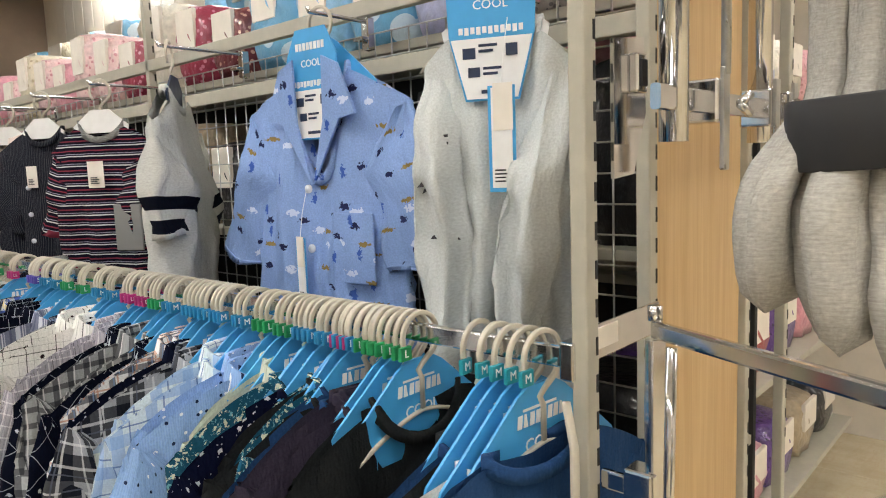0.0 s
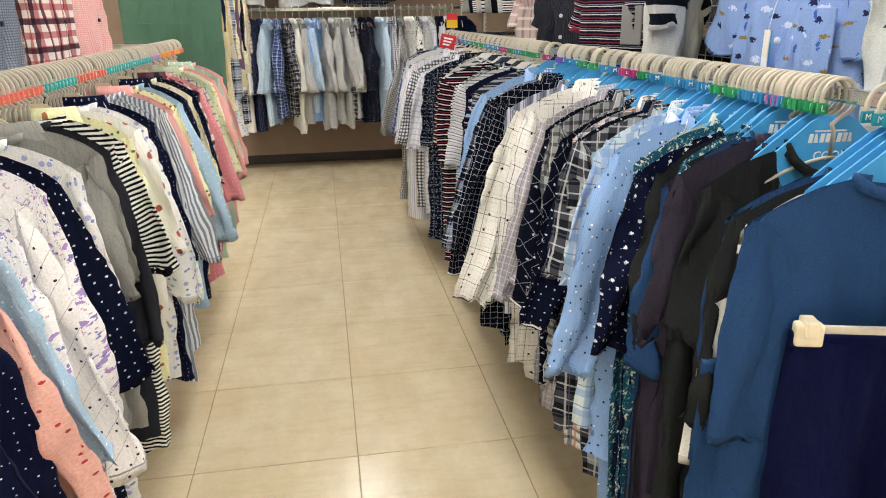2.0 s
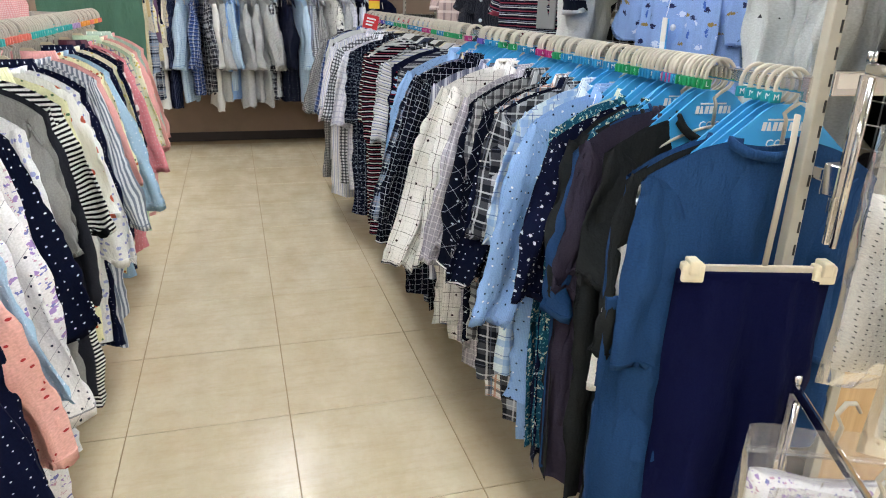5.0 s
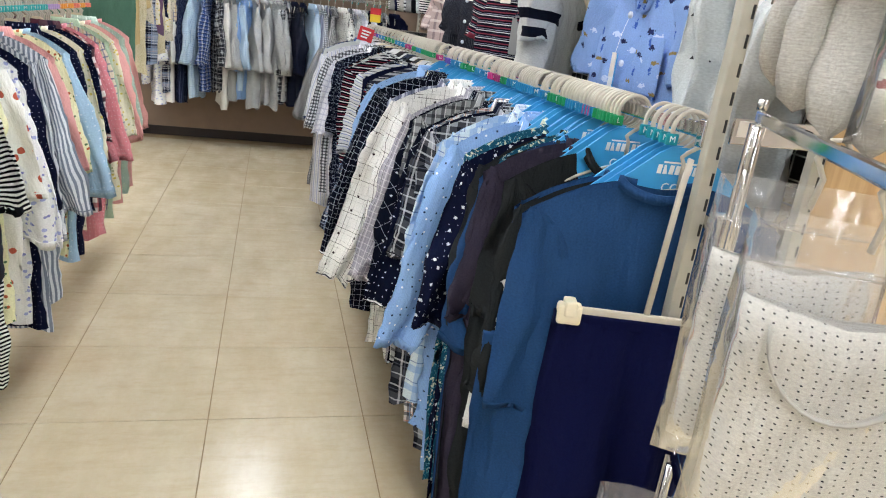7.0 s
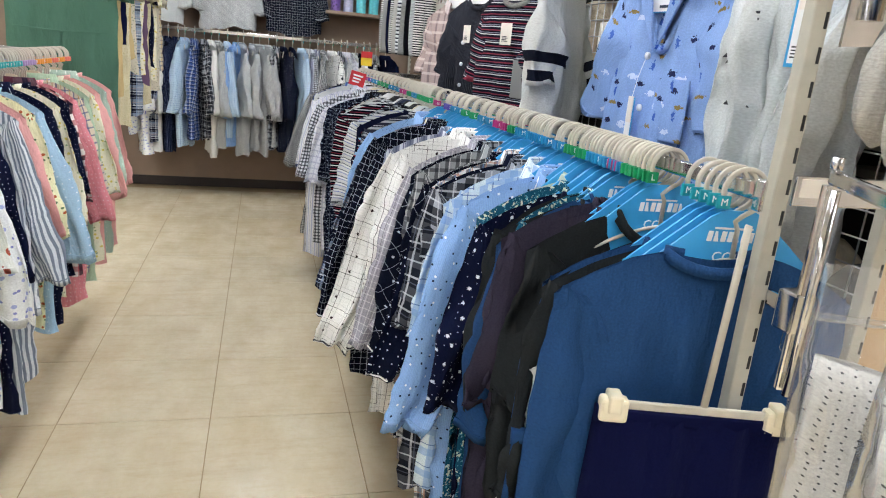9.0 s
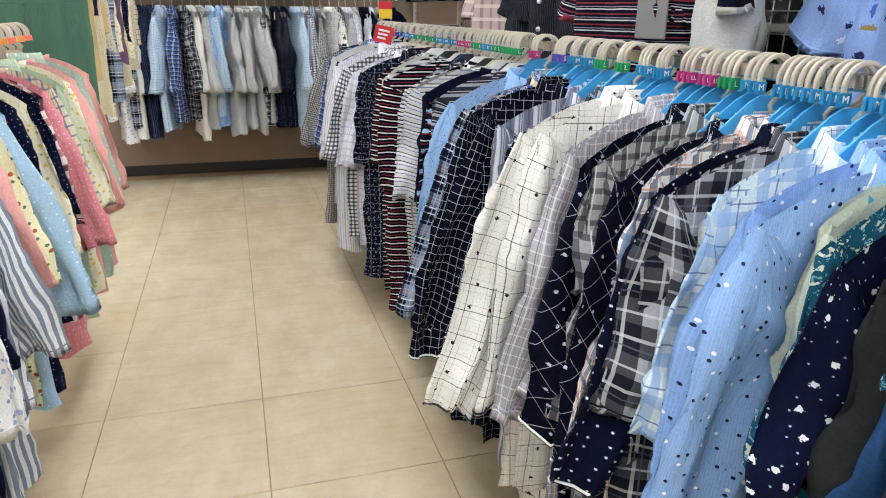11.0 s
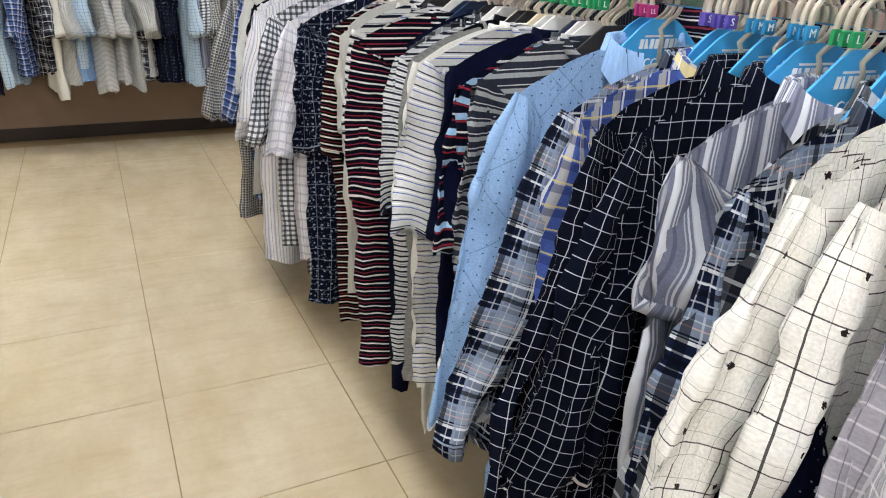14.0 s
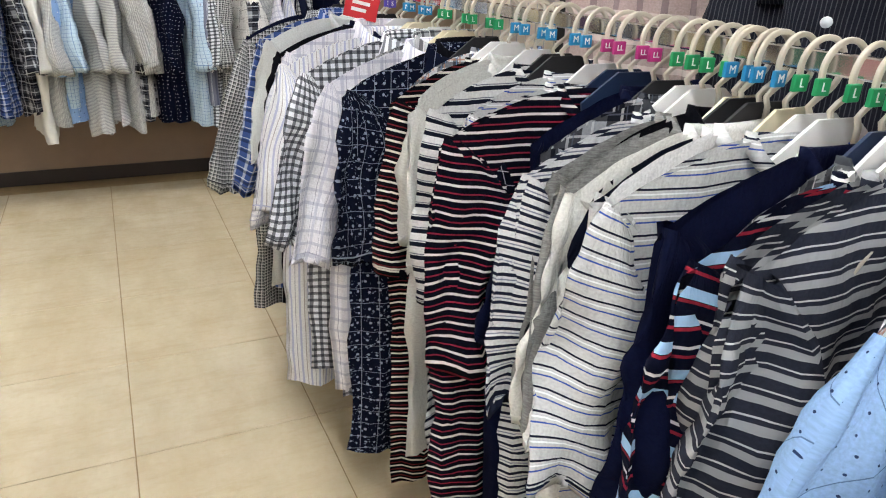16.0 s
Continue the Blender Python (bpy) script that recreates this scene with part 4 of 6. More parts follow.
PIPED = {"navy_grid": WHITE, "white_pane": INK, "navy_windowpane": WHITE, "navy_dot": WHITE, "lightblue_diag": WHITE}
for k, (y, fabric, card, size, sleeve, L, collar, extra) in enumerate(MAIN):
    hang_main(y, fabric, card, size, sleeve, L, collar, extra, rng.uniform(-5, 5))
    if y < 4.82:
        yy = y + 0.032
        other = fabric
        if y > 2.6 and k % 3 == 0:
            other = ("navy_plain", "tee_gray", "fine_stripe", "gray_blue_stripe", "navy_white_gray", "white_plain", "black_plain", "navy_red_white", "lavender_plaid")[k % 9]
        elif y > 1.25 and k % 2:
            other = ("navy_plaid", "gray_plaid", "navy_grid", "gingham_gray", "blue_plaid_light", "navy_anchor", "pink_plaid")[k % 7]
        hang_main(yy, other, card if k % 2 else "", size, sleeve * 0.92, L * 0.96, collar, extra - (0.04 if other == fabric else 0.07), rng.uniform(-5, 5))
    if 0.8 < y < 2.7:
        hanger(pose(rail_x(y + 0.018), y + 0.018, 1.455, 0, 0, rng.uniform(-5, 5)), size, "")
    if not collar and y < 1.15:
        trousers(colour_words(fabric) + " pyjama trousers hanging under the top", pose(rail_x(y) - 0.13, y + 0.012, 0.93, 0, 0, rng.uniform(-6, 6)), CLOTH[fabric], rng, W=0.36, L=0.66 + rng.uniform(-0.05, 0.04), T=0.04, group="pyjamas on the main rail")
    if collar and k % 2 == 0 or k in (33, 36):
        trousers(colour_words(fabric) + " pyjama trousers hanging under the shirt", pose(rail_x(y) - 0.10, y + 0.02, 0.92, 0, 0, rng.uniform(-6, 6)), CLOTH[fabric], rng, W=0.36, L=0.72, T=0.05, group="pyjamas on the main rail")

# the royal blue set at the end of the rail, with its trousers on a clip bar
for k, (yy, s) in enumerate(((0.636, "m"), (0.660, "m"), (0.684, "m"), (0.708, "m"))):
    hanger(pose(rail_x(yy), yy, 1.455, 0, 0, -6), s, "b")
top_garment("t_shirt", "royal blue cotton T-shirt hung above navy trousers", pose(0.735, 0.625, 1.312, 0, 0, -7), CLOTH["royal"], rng, W=0.54, L=0.74, T=0.034, sleeve=0.45, angle=4, category="shirt", group="pyjamas on the main rail", fold=0.010, wide=0.085, cuff=0.095, dip=0.03, fine=True, slack=0.5)
top_garment("t_shirt", "white cotton T-shirt hung behind the royal blue one", pose(0.742, 0.675, 1.288, 0, 0, -7), CLOTH["white_plain"], rng, W=0.51, L=0.72, T=0.03, sleeve=0.50, angle=7, slack=0.35, category="shirt", group="pyjamas on the main rail", fold=0.008, wide=0.085, cuff=0.075, dip=0.03, fine=True)


# ---- gondola behind the rail ----
def slotted_post(x, y, h, label, ang=0.0, w=0.03, d=0.024):
    t = thing("rack_post", pose(x, y, 0, 0, 0, ang), label, "rack post", "rack posts")
    part("column", box(-w / 2, -d / 2, 0, w / 2, d / 2, h, 0.003), POST, t)
    # Near-black blocks on the faces stand in for the shade inside the slots.
    slot = mesh_of(box(-0.0025, -0.001, -0.012, 0.0025, 0.0005, 0.012), "slot", NEAR_BLACK)
    sl = mesh_of(box(-0.0005, -0.0025, -0.012, 0.001, 0.0025, 0.012), "slot", NEAR_BLACK)
    for k in range(26):
        z = h - 0.06 - 0.05 * k
        s = part("slot", slot, None, t)
        s.location = (w * 0.28, -d / 2, z)
        s = part("slot", sl, None, t)
        s.location = (w / 2, 0, z)
    foot = part("foot", box(-0.05, -0.03, 0.0, 0.05, 0.03, 0.02, 0.004), POST, t)
    return t


slotted_post(0.784, 0.575, 2.3, "grey-beige slotted steel upright at the rail's end", 0)
for yy in (2.6, 4.95):
    slotted_post(1.23, yy, 2.35, "grey-beige slotted steel upright behind the mesh")
slotted_post(1.06, 0.62, 2.3, "grey-beige slotted steel upright beside the wood panel")
slotted_post(1.52, 0.62, 2.3, "grey-beige slotted steel upright beside the wood panel")
slotted_post(1.80, 0.62, 2.3, "grey-beige slotted steel upright")

tagged(new("end_panel", mesh_of(box(1.085, 0.62, 0.02, 1.497, 0.645, 2.35, 0.003), "end_panel", WOOD)), "light beech-veneer end panel of the display rack", "panel", kind="structure")


def mesh_panel(x, y0, y1, z0, z1, step=0.05):
    t = thing("wire_mesh_panel", Matrix.Identity(4), "grey wire grid panel of the display rack", "mesh panel", "mesh panels")
    n = int(round((y1 - y0) / step))
    up = mesh_of(tube([(0, 0, z0), (0, 0, z1)], 0.0022, 6), "wire", STEEL, True)
    for k in range(n + 1):
        w = part("wire", up, None, t)
        w.location = (x, y0 + k * (y1 - y0) / n, 0)
    m = int(round((z1 - z0) / step))
    ac = mesh_of(tube([(0, y0, 0), (0, y1, 0)], 0.0022, 6, up=Vector((0.1, 0.05, 1))), "wire", STEEL, True)
    for k in range(m + 1):
        w = part("wire", ac, None, t)
        w.location = (x - 0.004, 0, z0 + k * (z1 - z0) / m)
    return t


mesh_panel(1.25, 0.66, 2.58, 0.5, 2.02, 0.06)
mesh_panel(1.25, 2.62, 4.92, 0.5, 2.02, 0.06)
for z, nm in ((2.08, "upper"), (1.93, "lower")):
    t = thing("rack_beam", Matrix.Identity(4), "grey steel cross beam of the display rack", "beam", "rack beams")
    part("beam", box(1.215, 0.64, z - 0.02, 1.24, 4.95, z + 0.02, 0.003), POST, t)


# ---- left rail ----
LX = -1.05
left_rail = rail("clothes_rail", (LX, 0.2, RAIL_Z), (LX, 3.95, RAIL_Z), "flat chrome clothes rail with children's and ladies' pyjamas")
LEFT = [
    (0.47, "mint", "T", .30, .84), (0.55, "navy_tick", "C", .5, .86), (0.63, "pink_cherry", "C", .52, .90), (0.70, "navy_tick", "C", .5, .86), (0.77, "pink_cherry", "C", .5, .88), (0.84, "sky", "T", .42, .8), (0.92, "lilac_floral", "C", .52, .88), (1.01, "white_track", "C", .52, .92),
    (1.10, "lilac_floral", "C", .5, .86), (1.19, "navy_dot", "T", .40, .8), (1.28, "lilac_print", "T", .46, .86), (1.38, "gray_tee", "C", .26, .72), (1.48, "gray_tee", "C", .28, .74), (1.57, "charcoal", "C", .46, .82), (1.67, "stripe_bw", "C", .3, .94), (1.77, "yellow_print", "T", .30, .72), (1.87, "white_print", "T", .32, .7), (1.96, "lilac_print", "T", .5, .84), (2.05, "navy_tick", "C", .4, .9),
    (2.16, "seersucker", "C", .54, .94), (2.28, "seersucker", "C", .5, .9), (2.38, "pink", "T", .34, .70), (2.48, "yellow_print", "T", .38, .76), (2.58, "sky", "T", .5, .82), (2.68, "navy_tick", "T", .26, .86), (2.80, "cream_print", "T", .4, .78), (2.92, "navy_tick", "T", .3, .72), (3.00, "red_gingham", "T", .34, .7), (3.10, "pink_dot", "V", .46, .9), (3.20, "tan_plaid", "V", .36, .76), (3.32, "mint", "O", .44, .86), (3.44, "cream_print", "O", .4, .8), (3.56, "pink", "C", .44, .82), (3.68, "sage_dot", "O", .4, .8), (3.80, "pink", "C", .42, .8),
]
for k, (y, fabric, size, sleeve, L) in enumerate(LEFT):
    yaw = 180 + rng.uniform(-6, 6)
    collar = k % 3 == 0
    hanger(pose(LX, y, 1.455, 0, 0, rng.uniform(-5, 5)), size, "c" if k % 3 == 0 else "", small=True, group="hangers on the children's rail", mirrored=True)
    for dy in (0.03, 0.06):
        hanger(pose(LX, y + dy, 1.455, 0, 0, rng.uniform(-5, 5)), size, "", small=True, group="hangers on the children's rail", mirrored=True)
    top_garment("pyjama_shirt" if collar else "t_shirt", colour_words(fabric) + " cotton " + ("pyjama shirt" if collar else "top") + " on a rail hanger", pose(LX + 0.02, y, NECK_Z, 0, 0, yaw), CLOTH[fabric], rng,
                W=0.46, L=L + 0.13, T=0.07, sleeve=sleeve + 0.1, angle=10, wide=0.085, cuff=0.075, fine=y < 2.4, collar=collar, group="pyjamas on the children's rail")


# ---- back wall rail ----
BACK_Y = 7.08
rail("clothes_rail", (-1.6, BACK_Y, 1.62), (1.6, BACK_Y, 1.62), "flat chrome clothes rail along the back wall")
BACKF = ["lilac_print", "lilac_print", "white_plain", "navy_blue_plaid", "navy_pinstripe", "navy_pinstripe", "pale_blue_check", "blue_plaid", "navy_plaid", "white_plain", "gray_small_check", "pale_blue_check", "blue_dot", "gray_hstripe", "gray_hstripe", "gray_small_check", "gray_small_check", "navy_plaid", "navy_dot", "navy_dot", "pale_blue_check", "navy_white_check", "blue_gray_stripe", "gray_check", "white_pane", "navy_plaid", "lavender_plaid", "gray_small_check", "navy_tee", "white_blue_stripe", "gray_plaid", "navy_plain"]
for k in range(32):
    x = -1.2 + k * 0.078 + rng.uniform(-0.015, 0.015)
    fabric = BACKF[k]
    hanger(pose(x, BACK_Y, 1.652, 0, 0, 90 + rng.uniform(-8, 8)), "T" if k % 3 else "L", "", group="hangers on the back rail")
    top_garment("pyjama_shirt", colour_words(fabric) + " pyjama shirt on the back wall rail", pose(x, BACK_Y, 1.515, 0, 0, 90 + rng.uniform(-24, 24)), CLOTH[fabric], rng,
                W=0.5, L=0.96 + rng.uniform(-0.06, 0.14), T=0.10, sleeve=0.62, angle=10, collar=True, group="pyjamas on the back rail")


# ---- the end of the rail: clip-bar hanger with navy trousers ----
bar = thing("clip_hanger", pose(0.70, 0.552, 1.06, 0, 0, -15), "cream plastic clip bar hanging from the end hanger", "hanger")
part("strut", sweep([(0.012, 0.0, 0.0), (0.03, 0.02, 0.26), (0.045, 0.05, 0.31)], rect(0.012, 0.007, 0.002)), PLASTIC, bar, smooth=True)
part("crossbar", sweep([(-0.14, 0, 0), (0.14, 0, 0)], rect(0.016, 0.008, 0.003)), PLASTIC, bar)
for sx in (-0.138, 0.138):
    bm = bmesh.new()
    add_box(bm, sx - 0.024, -0.014, -0.03, sx + 0.024, 0.014, 0.012, 0.006)
    add_box(bm, sx - 0.012, -0.019, -0.012, sx + 0.012, 0.019, 0.02, 0.004)
    part("clip", bm, CREAM, bar)
trousers("royal blue trousers hanging under the blue T-shirt", pose(0.60, 0.66, 0.95, 0, 0, -8), CLOTH["royal"], rng, W=0.34, L=0.66, T=0.05)
trousers("navy cotton trousers with an elastic waist, clipped under the blue T-shirt", pose(0.70, 0.556, 1.04, 0, 0, -15), CLOTH["navy_block"], rng, W=0.33, L=0.80, T=0.075)
top_garment("t_shirt", "royal blue cotton T-shirt behind the end one", pose(0.745, 0.71, 1.305, 0, 0, -5), CLOTH["royal"], rng, W=0.54, L=0.86, T=0.04, sleeve=0.5, angle=2, wide=0.085, group="pyjamas on the main rail")


# ---- display garments on the mesh wall ----
def display_arm(x, y, z, reach=0.22):
    t = thing("wall_hook", Matrix.Identity(4), "chrome display hook fixed to the rack beam", "wall hook", "display hooks")
    part("rod", tube([(x + reach, y, z - 0.02), (x + reach - 0.01, y, z), (x - 0.03, y, z), (x - 0.035, y, z + 0.012)], 0.005, 8), CHROME, t, smooth=True)
    part("clamp", box(x + reach - 0.02, y - 0.012, z - 0.07, x + reach + 0.005, y + 0.012, z + 0.01, 0.003), CHROME, t)
    bm = bmesh.new()
    add_box(bm, x + reach - 0.045, y - 0.018, z - 0.05, x + reach - 0.02, y + 0.018, z - 0.04, 0.003)
    part("wing_nut", bm, CHROME, t)


def price_tag(parent, x, y, z, w=0.045, h=0.075, blue=False, lines=4):
    c = part("price_tag", box(x - w / 2, y - 0.002, z - h, x + w / 2, y, z, 0.0006), BLUE if blue else PAPER, parent, "white price tag with small print")
    bm = bmesh.new()
    if blue:
        add_box(bm, x - w * 0.4, y - 0.0035, z - h * 0.9, x + w * 0.3, y - 0.002, z - h * 0.05)
        part("paper_slip", bm, WHITE, c)
        bm = bmesh.new()
    for k in range(lines):
        zz = z - h * (0.62 + 0.07 * k)
        add_box(bm, x - w * 0.3, y - 0.0048, zz - h * 0.018, x + w * (0.1 + 0.12 * (k % 2)), y - 0.0036, zz + h * 0.018)
    part("print", bm, INK, c)
    return c


def display(fabric, label, x, y, neck_z, yaw, collar=False, W=0.54, L=0.72, sleeve=0.34, T=0.11, angle=12, name="t_shirt", trim=None, card="b", reach=None, fold=0.012, sleeve_cloth=None, wide=0.115, dip=0.06, fine=False, slack=0.6, cross=0.0):
    m = pose(x, y, neck_z, 0, 0, yaw)
    hanger(pose(x, y, neck_z + 0.137, 0, 0, yaw), "M" if card == "b" else "", card, group="display hangers")
    display_arm(x, y, neck_z + 0.122, (1.235 - x) if reach is None else reach)
    return top_garment(name, label, m, CLOTH[fabric], rng, W=W, L=L, T=T, sleeve=sleeve, angle=angle, collar=collar, trim=trim, group="display garments", drop=0.12, cuff=wide * 0.87, wide=wide, dip=dip, fold=fold, sleeve_cloth=sleeve_cloth, fine=fine, slack=slack, cross=cross)


def neck_card(parent, z=0.0, y=-0.034):
    """The printed shoulder card that shows in an open neck: blue above, white below, with small print."""
    c = part("neck_card", plate([(-0.05, 0.085 + z), (0.05, 0.085 + z), (0.085, 0.02 + z), (0.082, -0.05 + z), (0.052, -0.17 + z), (-0.052, -0.17 + z), (-0.082, -0.05 + z), (-0.085, 0.02 + z)], y, y + 0.003), BLUE, parent, "blue and white printed neck card")
    part("paper_panel", plate([(-0.078, -0.055 + z), (0.078, -0.055 + z), (0.049, -0.166 + z), (-0.049, -0.166 + z)], y - 0.0014, y), WHITE, c)
    bm = bmesh.new()
    for k, (x0, x1, zz, h) in enumerate(((-0.055, -0.03, -0.072, 0.020), (-0.024, 0.012, -0.066, 0.005), (-0.024, 0.004, -0.076, 0.005), (0.028, 0.05, -0.068, 0.022), (-0.045, -0.022, -0.108, 0.018), (-0.016, 0.02, -0.108, 0.005), (-0.016, 0.012, -0.118, 0.005), (-0.02, 0.022, -0.15, 0.007))):
        add_box(bm, x0, y - 0.0026, zz - h + z, x1, y - 0.0015, zz + z)
    part("print", bm, NAVYPLATE, c)
    bm = bmesh.new()
    for k in range(11):
        add_box(bm, -0.062 + 0.0115 * k, y - 0.0012, -0.046 + z - 0.002 * (k % 2), -0.054 + 0.0115 * k, y, -0.034 + z)
    for k in range(8):
        add_box(bm, -0.05 + 0.0125 * k, y - 0.0012, 0.036 + z, -0.041 + 0.0125 * k, y, 0.053 + z)
    part("logo_block", bm, WHITE, c)
    w = part("lettering", letters("COOL", 0.024, WHITE), None, c)
    w.location = (0, y - 0.0008, 0.005 + z)
    return c


def swing_tag(parent, x, y, z, w, h):
    """A blue swing tag with a white paper slip and lines of small print."""
    c = part("price_tag", box(x - w / 2, y - 0.002, z - h, x + w / 2, y, z, 0.0008), BLUE, parent, "blue swing tag with a white slip")
    part("paper_slip", box(x - w * 0.38, y - 0.0035, z - h * 0.96, x + w * 0.38, y - 0.0021, z - h * 0.02, 0.0004), WHITE, c)
    part("stub", box(x - w * 0.30, y - 0.006, z - h * 0.42, x + w * 0.42, y - 0.0045, z + h * 0.02, 0.0004), PAPER, c)
    bm = bmesh.new()
    for k in range(4):
        add_box(bm, x - w * 0.28, y - 0.0045, z - h * (0.80 + 0.035 * k), x + w * (0.12 + 0.06 * (k % 2)), y - 0.0036, z - h * (0.785 + 0.035 * k))
    part("print", bm, INK, c)
    part("cord", tube([(x, y - 0.002, z), (x + 0.004, y + 0.006, z + 0.06), (x + 0.01, y + 0.02, z + 0.12)], 0.0008, 5), WHITE, c)
    return c


aloha = display("aloha", "light blue open-collar pyjama shirt with small motifs", 1.075, 1.44, 1.925, -86, False, W=0.56, L=0.80, sleeve=0.37, angle=18, name="pyjama_shirt", fold=0.012, dip=0.27, T=0.09, wide=0.11, fine=True, slack=0.5)
for sd in (-1, 1):
    lap = part("lapel", plate([(sd * 0.05, 0.016), (sd * 0.10, -0.006), (sd * 0.15, -0.12), (sd * 0.098, -0.128), (sd * 0.004, -0.275), (sd * 0.045, -0.13)], -0.050, -0.044), CLOTH["aloha"], aloha)
    uvl = lap.data.uv_layers.new(name="UVMap")
    for lp in lap.data.loops:
        uvl.data[lp.index].uv = lap.data.vertices[lp.vertex_index].co.xz
for k in range(3):
    b = part("button", tube([(0.0, -0.060, -0.285 - 0.14 * k), (0.0, -0.066, -0.285 - 0.14 * k)], 0.010, 14), BUTTON, aloha, smooth=True)
pk = part("chest_pocket", box(0.07, -0.062, -0.50, 0.20, -0.058, -0.34, 0.003), CLOTH["aloha"], aloha)
uvl = pk.data.uv_layers.new(name="UVMap")
for lp in pk.data.loops:
    uvl.data[lp.index].uv = pk.data.vertices[lp.vertex_index].co.xz
swing_tag(aloha, -0.03, -0.070, -0.40, 0.034, 0.165)
neck_card(aloha)

tee2 = display("pale_gray", "pale grey long-sleeved cotton top with a dark palm print", 1.10, 0.945, 1.95, -66, False, W=0.30, L=0.80, sleeve=0.62, angle=-7, fold=0.026, wide=0.055, card="w", name="t_shirt", dip=0.13, fine=True, cross=0.11, slack=1.0)
neck_card(tee2, 0.02, -0.040)
swing_tag(tee2, 0.03, -0.098, -0.13, 0.05, 0.19)


def palm(bm, cx, cz, h, y):
    """A flat printed palm: a leaning trunk and eight drooping fronds."""
    plate([(cx - 0.004, cz), (cx + 0.004, cz), (cx + 0.012, cz - h * 0.5), (cx + 0.008, cz - h), (cx - 0.002, cz - h), (cx + 0.003, cz - h * 0.5)], y, y + 0.003, bm)
    for k in range(9):
        a = radians(-35 + 31 * k)
        r = h * (0.42 + 0.08 * (k % 2))
        mx, mz = cx + 0.55 * r * math.cos(a), cz + 0.55 * r * math.sin(a) + 0.10 * r
        ex, ez = cx + r * math.cos(a), cz + r * math.sin(a) - 0.22 * r
        plate([(cx, cz), (mx, mz + 0.006), (ex, ez), (mx, mz - 0.010)], y, y + 0.003, bm)


for px, pz, ph in ((-0.11, -0.30, 0.065), (-0.09, -0.40, 0.06)):
    bm = bmesh.new()
    palm(bm, px, pz, ph, -0.081)
    part("palm_print", bm, INK, tee2, "dark printed palm motif")
for k in range(3):
    part("printed_stripe", plate([(-0.125, -0.215 - 0.014 * k), (-0.08, -0.21 - 0.014 * k), (-0.08, -0.215 - 0.014 * k), (-0.125, -0.220 - 0.014 * k)], -0.076, -0.073), INK, tee2)

gt = display("tee_gray", "light grey T-shirt with two dark sleeve bands", 0.99, 2.0, 1.92, 50, False, W=0.46, L=0.62, sleeve=0.30, angle=14, card="n", T=0.13, sleeve_cloth=CLOTH["tee_gray_band"])
st = display("dark_stripe_tee", "dark striped T-shirt with a grey ribbed neck and tag", 1.0, 2.5, 1.87, -62, False, W=0.42, L=0.66, sleeve=0.27, angle=8, card="w", trim=CLOTH["heather_gray"])
price_tag(st, 0.02, -0.075, -0.13, 0.06, 0.085)
part("chest_pocket", box(0.07, -0.072, -0.42, 0.17, -0.062, -0.27, 0.004), CLOTH["heather_gray"], st)
vs = display("vest_gray", "charcoal pinstriped nightshirt with a paper tag", 1.0, 3.02, 1.88, -66, False, W=0.5, L=0.66, sleeve=0.28, card="w")
price_tag(vs, 0.0, -0.075, -0.14, 0.05, 0.08)
for k in range(3):
    part("button", tube([(-0.03, -0.066, -0.22 - 0.1 * k), (-0.03, -0.073, -0.22 - 0.1 * k)], 0.009, 12), BUTTON, vs, smooth=True)
display("mauve_plaid", "mauve plaid pyjama shirt", 1.02, 3.5, 1.88, -60, True, W=0.5, L=0.66, sleeve=0.3, card="w", name="pyjama_shirt")


def socks(x, y, z, material, L=0.36):
    t = thing("sock_pair", pose(x, y, z, 0, 0, rng.uniform(-20, 20)), "pair of patterned socks hung on a hook", "socks", "hanging socks")
    for s in (-1, 1):
        pts = [(s * 0.03, 0, -0.02), (s * 0.034, 0.004, -L * 0.5), (s * 0.036, -0.01, -L * 0.82), (s * 0.034, -0.03, -L)]
        bm = sweep(pts, [(0.032 * math.cos(q * 0.628), 0.02 * math.sin(q * 0.628)) for q in range(10)], up=Vector((0, 1, 0)))
        uvl = bm.loops.layers.uv.verify()
        for f in bm.faces:
            for lp in f.loops:
                lp[uvl].uv = (lp.vert.co.x + lp.vert.co.y, lp.vert.co.z)
        bmesh.ops.subdivide_edges(bm, edges=bm.edges[:], cuts=1, smooth=0.6)
        part("sock", bm, material, t, smooth=True)
    part("header", box(-0.05, -0.004, -0.03, 0.05, 0.004, 0.03, 0.001), PAPER, t)
    part("hook", tube([(0, 0, 0.03), (0, 0, 0.05), (0.012, 0, 0.06), (0.02, 0, 0.05)], 0.002, 6), STEEL, t)


sock_rod = thing("sock_bar", Matrix.Identity(4), "chrome bar with hanging socks", "display bar")
part("rod", tube([(0.93, 3.85, 2.03), (0.93, 5.5, 2.03)], 0.006, 8), CHROME, sock_rod, smooth=True)
for yy in (3.9, 5.45):
    part("arm", tube([(0.93, yy, 2.03), (1.23, yy, 2.03)], 0.006, 8), CHROME, sock_rod, smooth=True)
for k, f in enumerate(("stripe_bw", "gray_hstripe", "black_plain", "heather_gray", "navy_white_gray", "heather_light", "stripe_bw", "navy_plain", "gray_tee", "stripe_bw")):
    socks(0.93, 3.95 + k * 0.15, 1.975, CLOTH[f], 0.4)


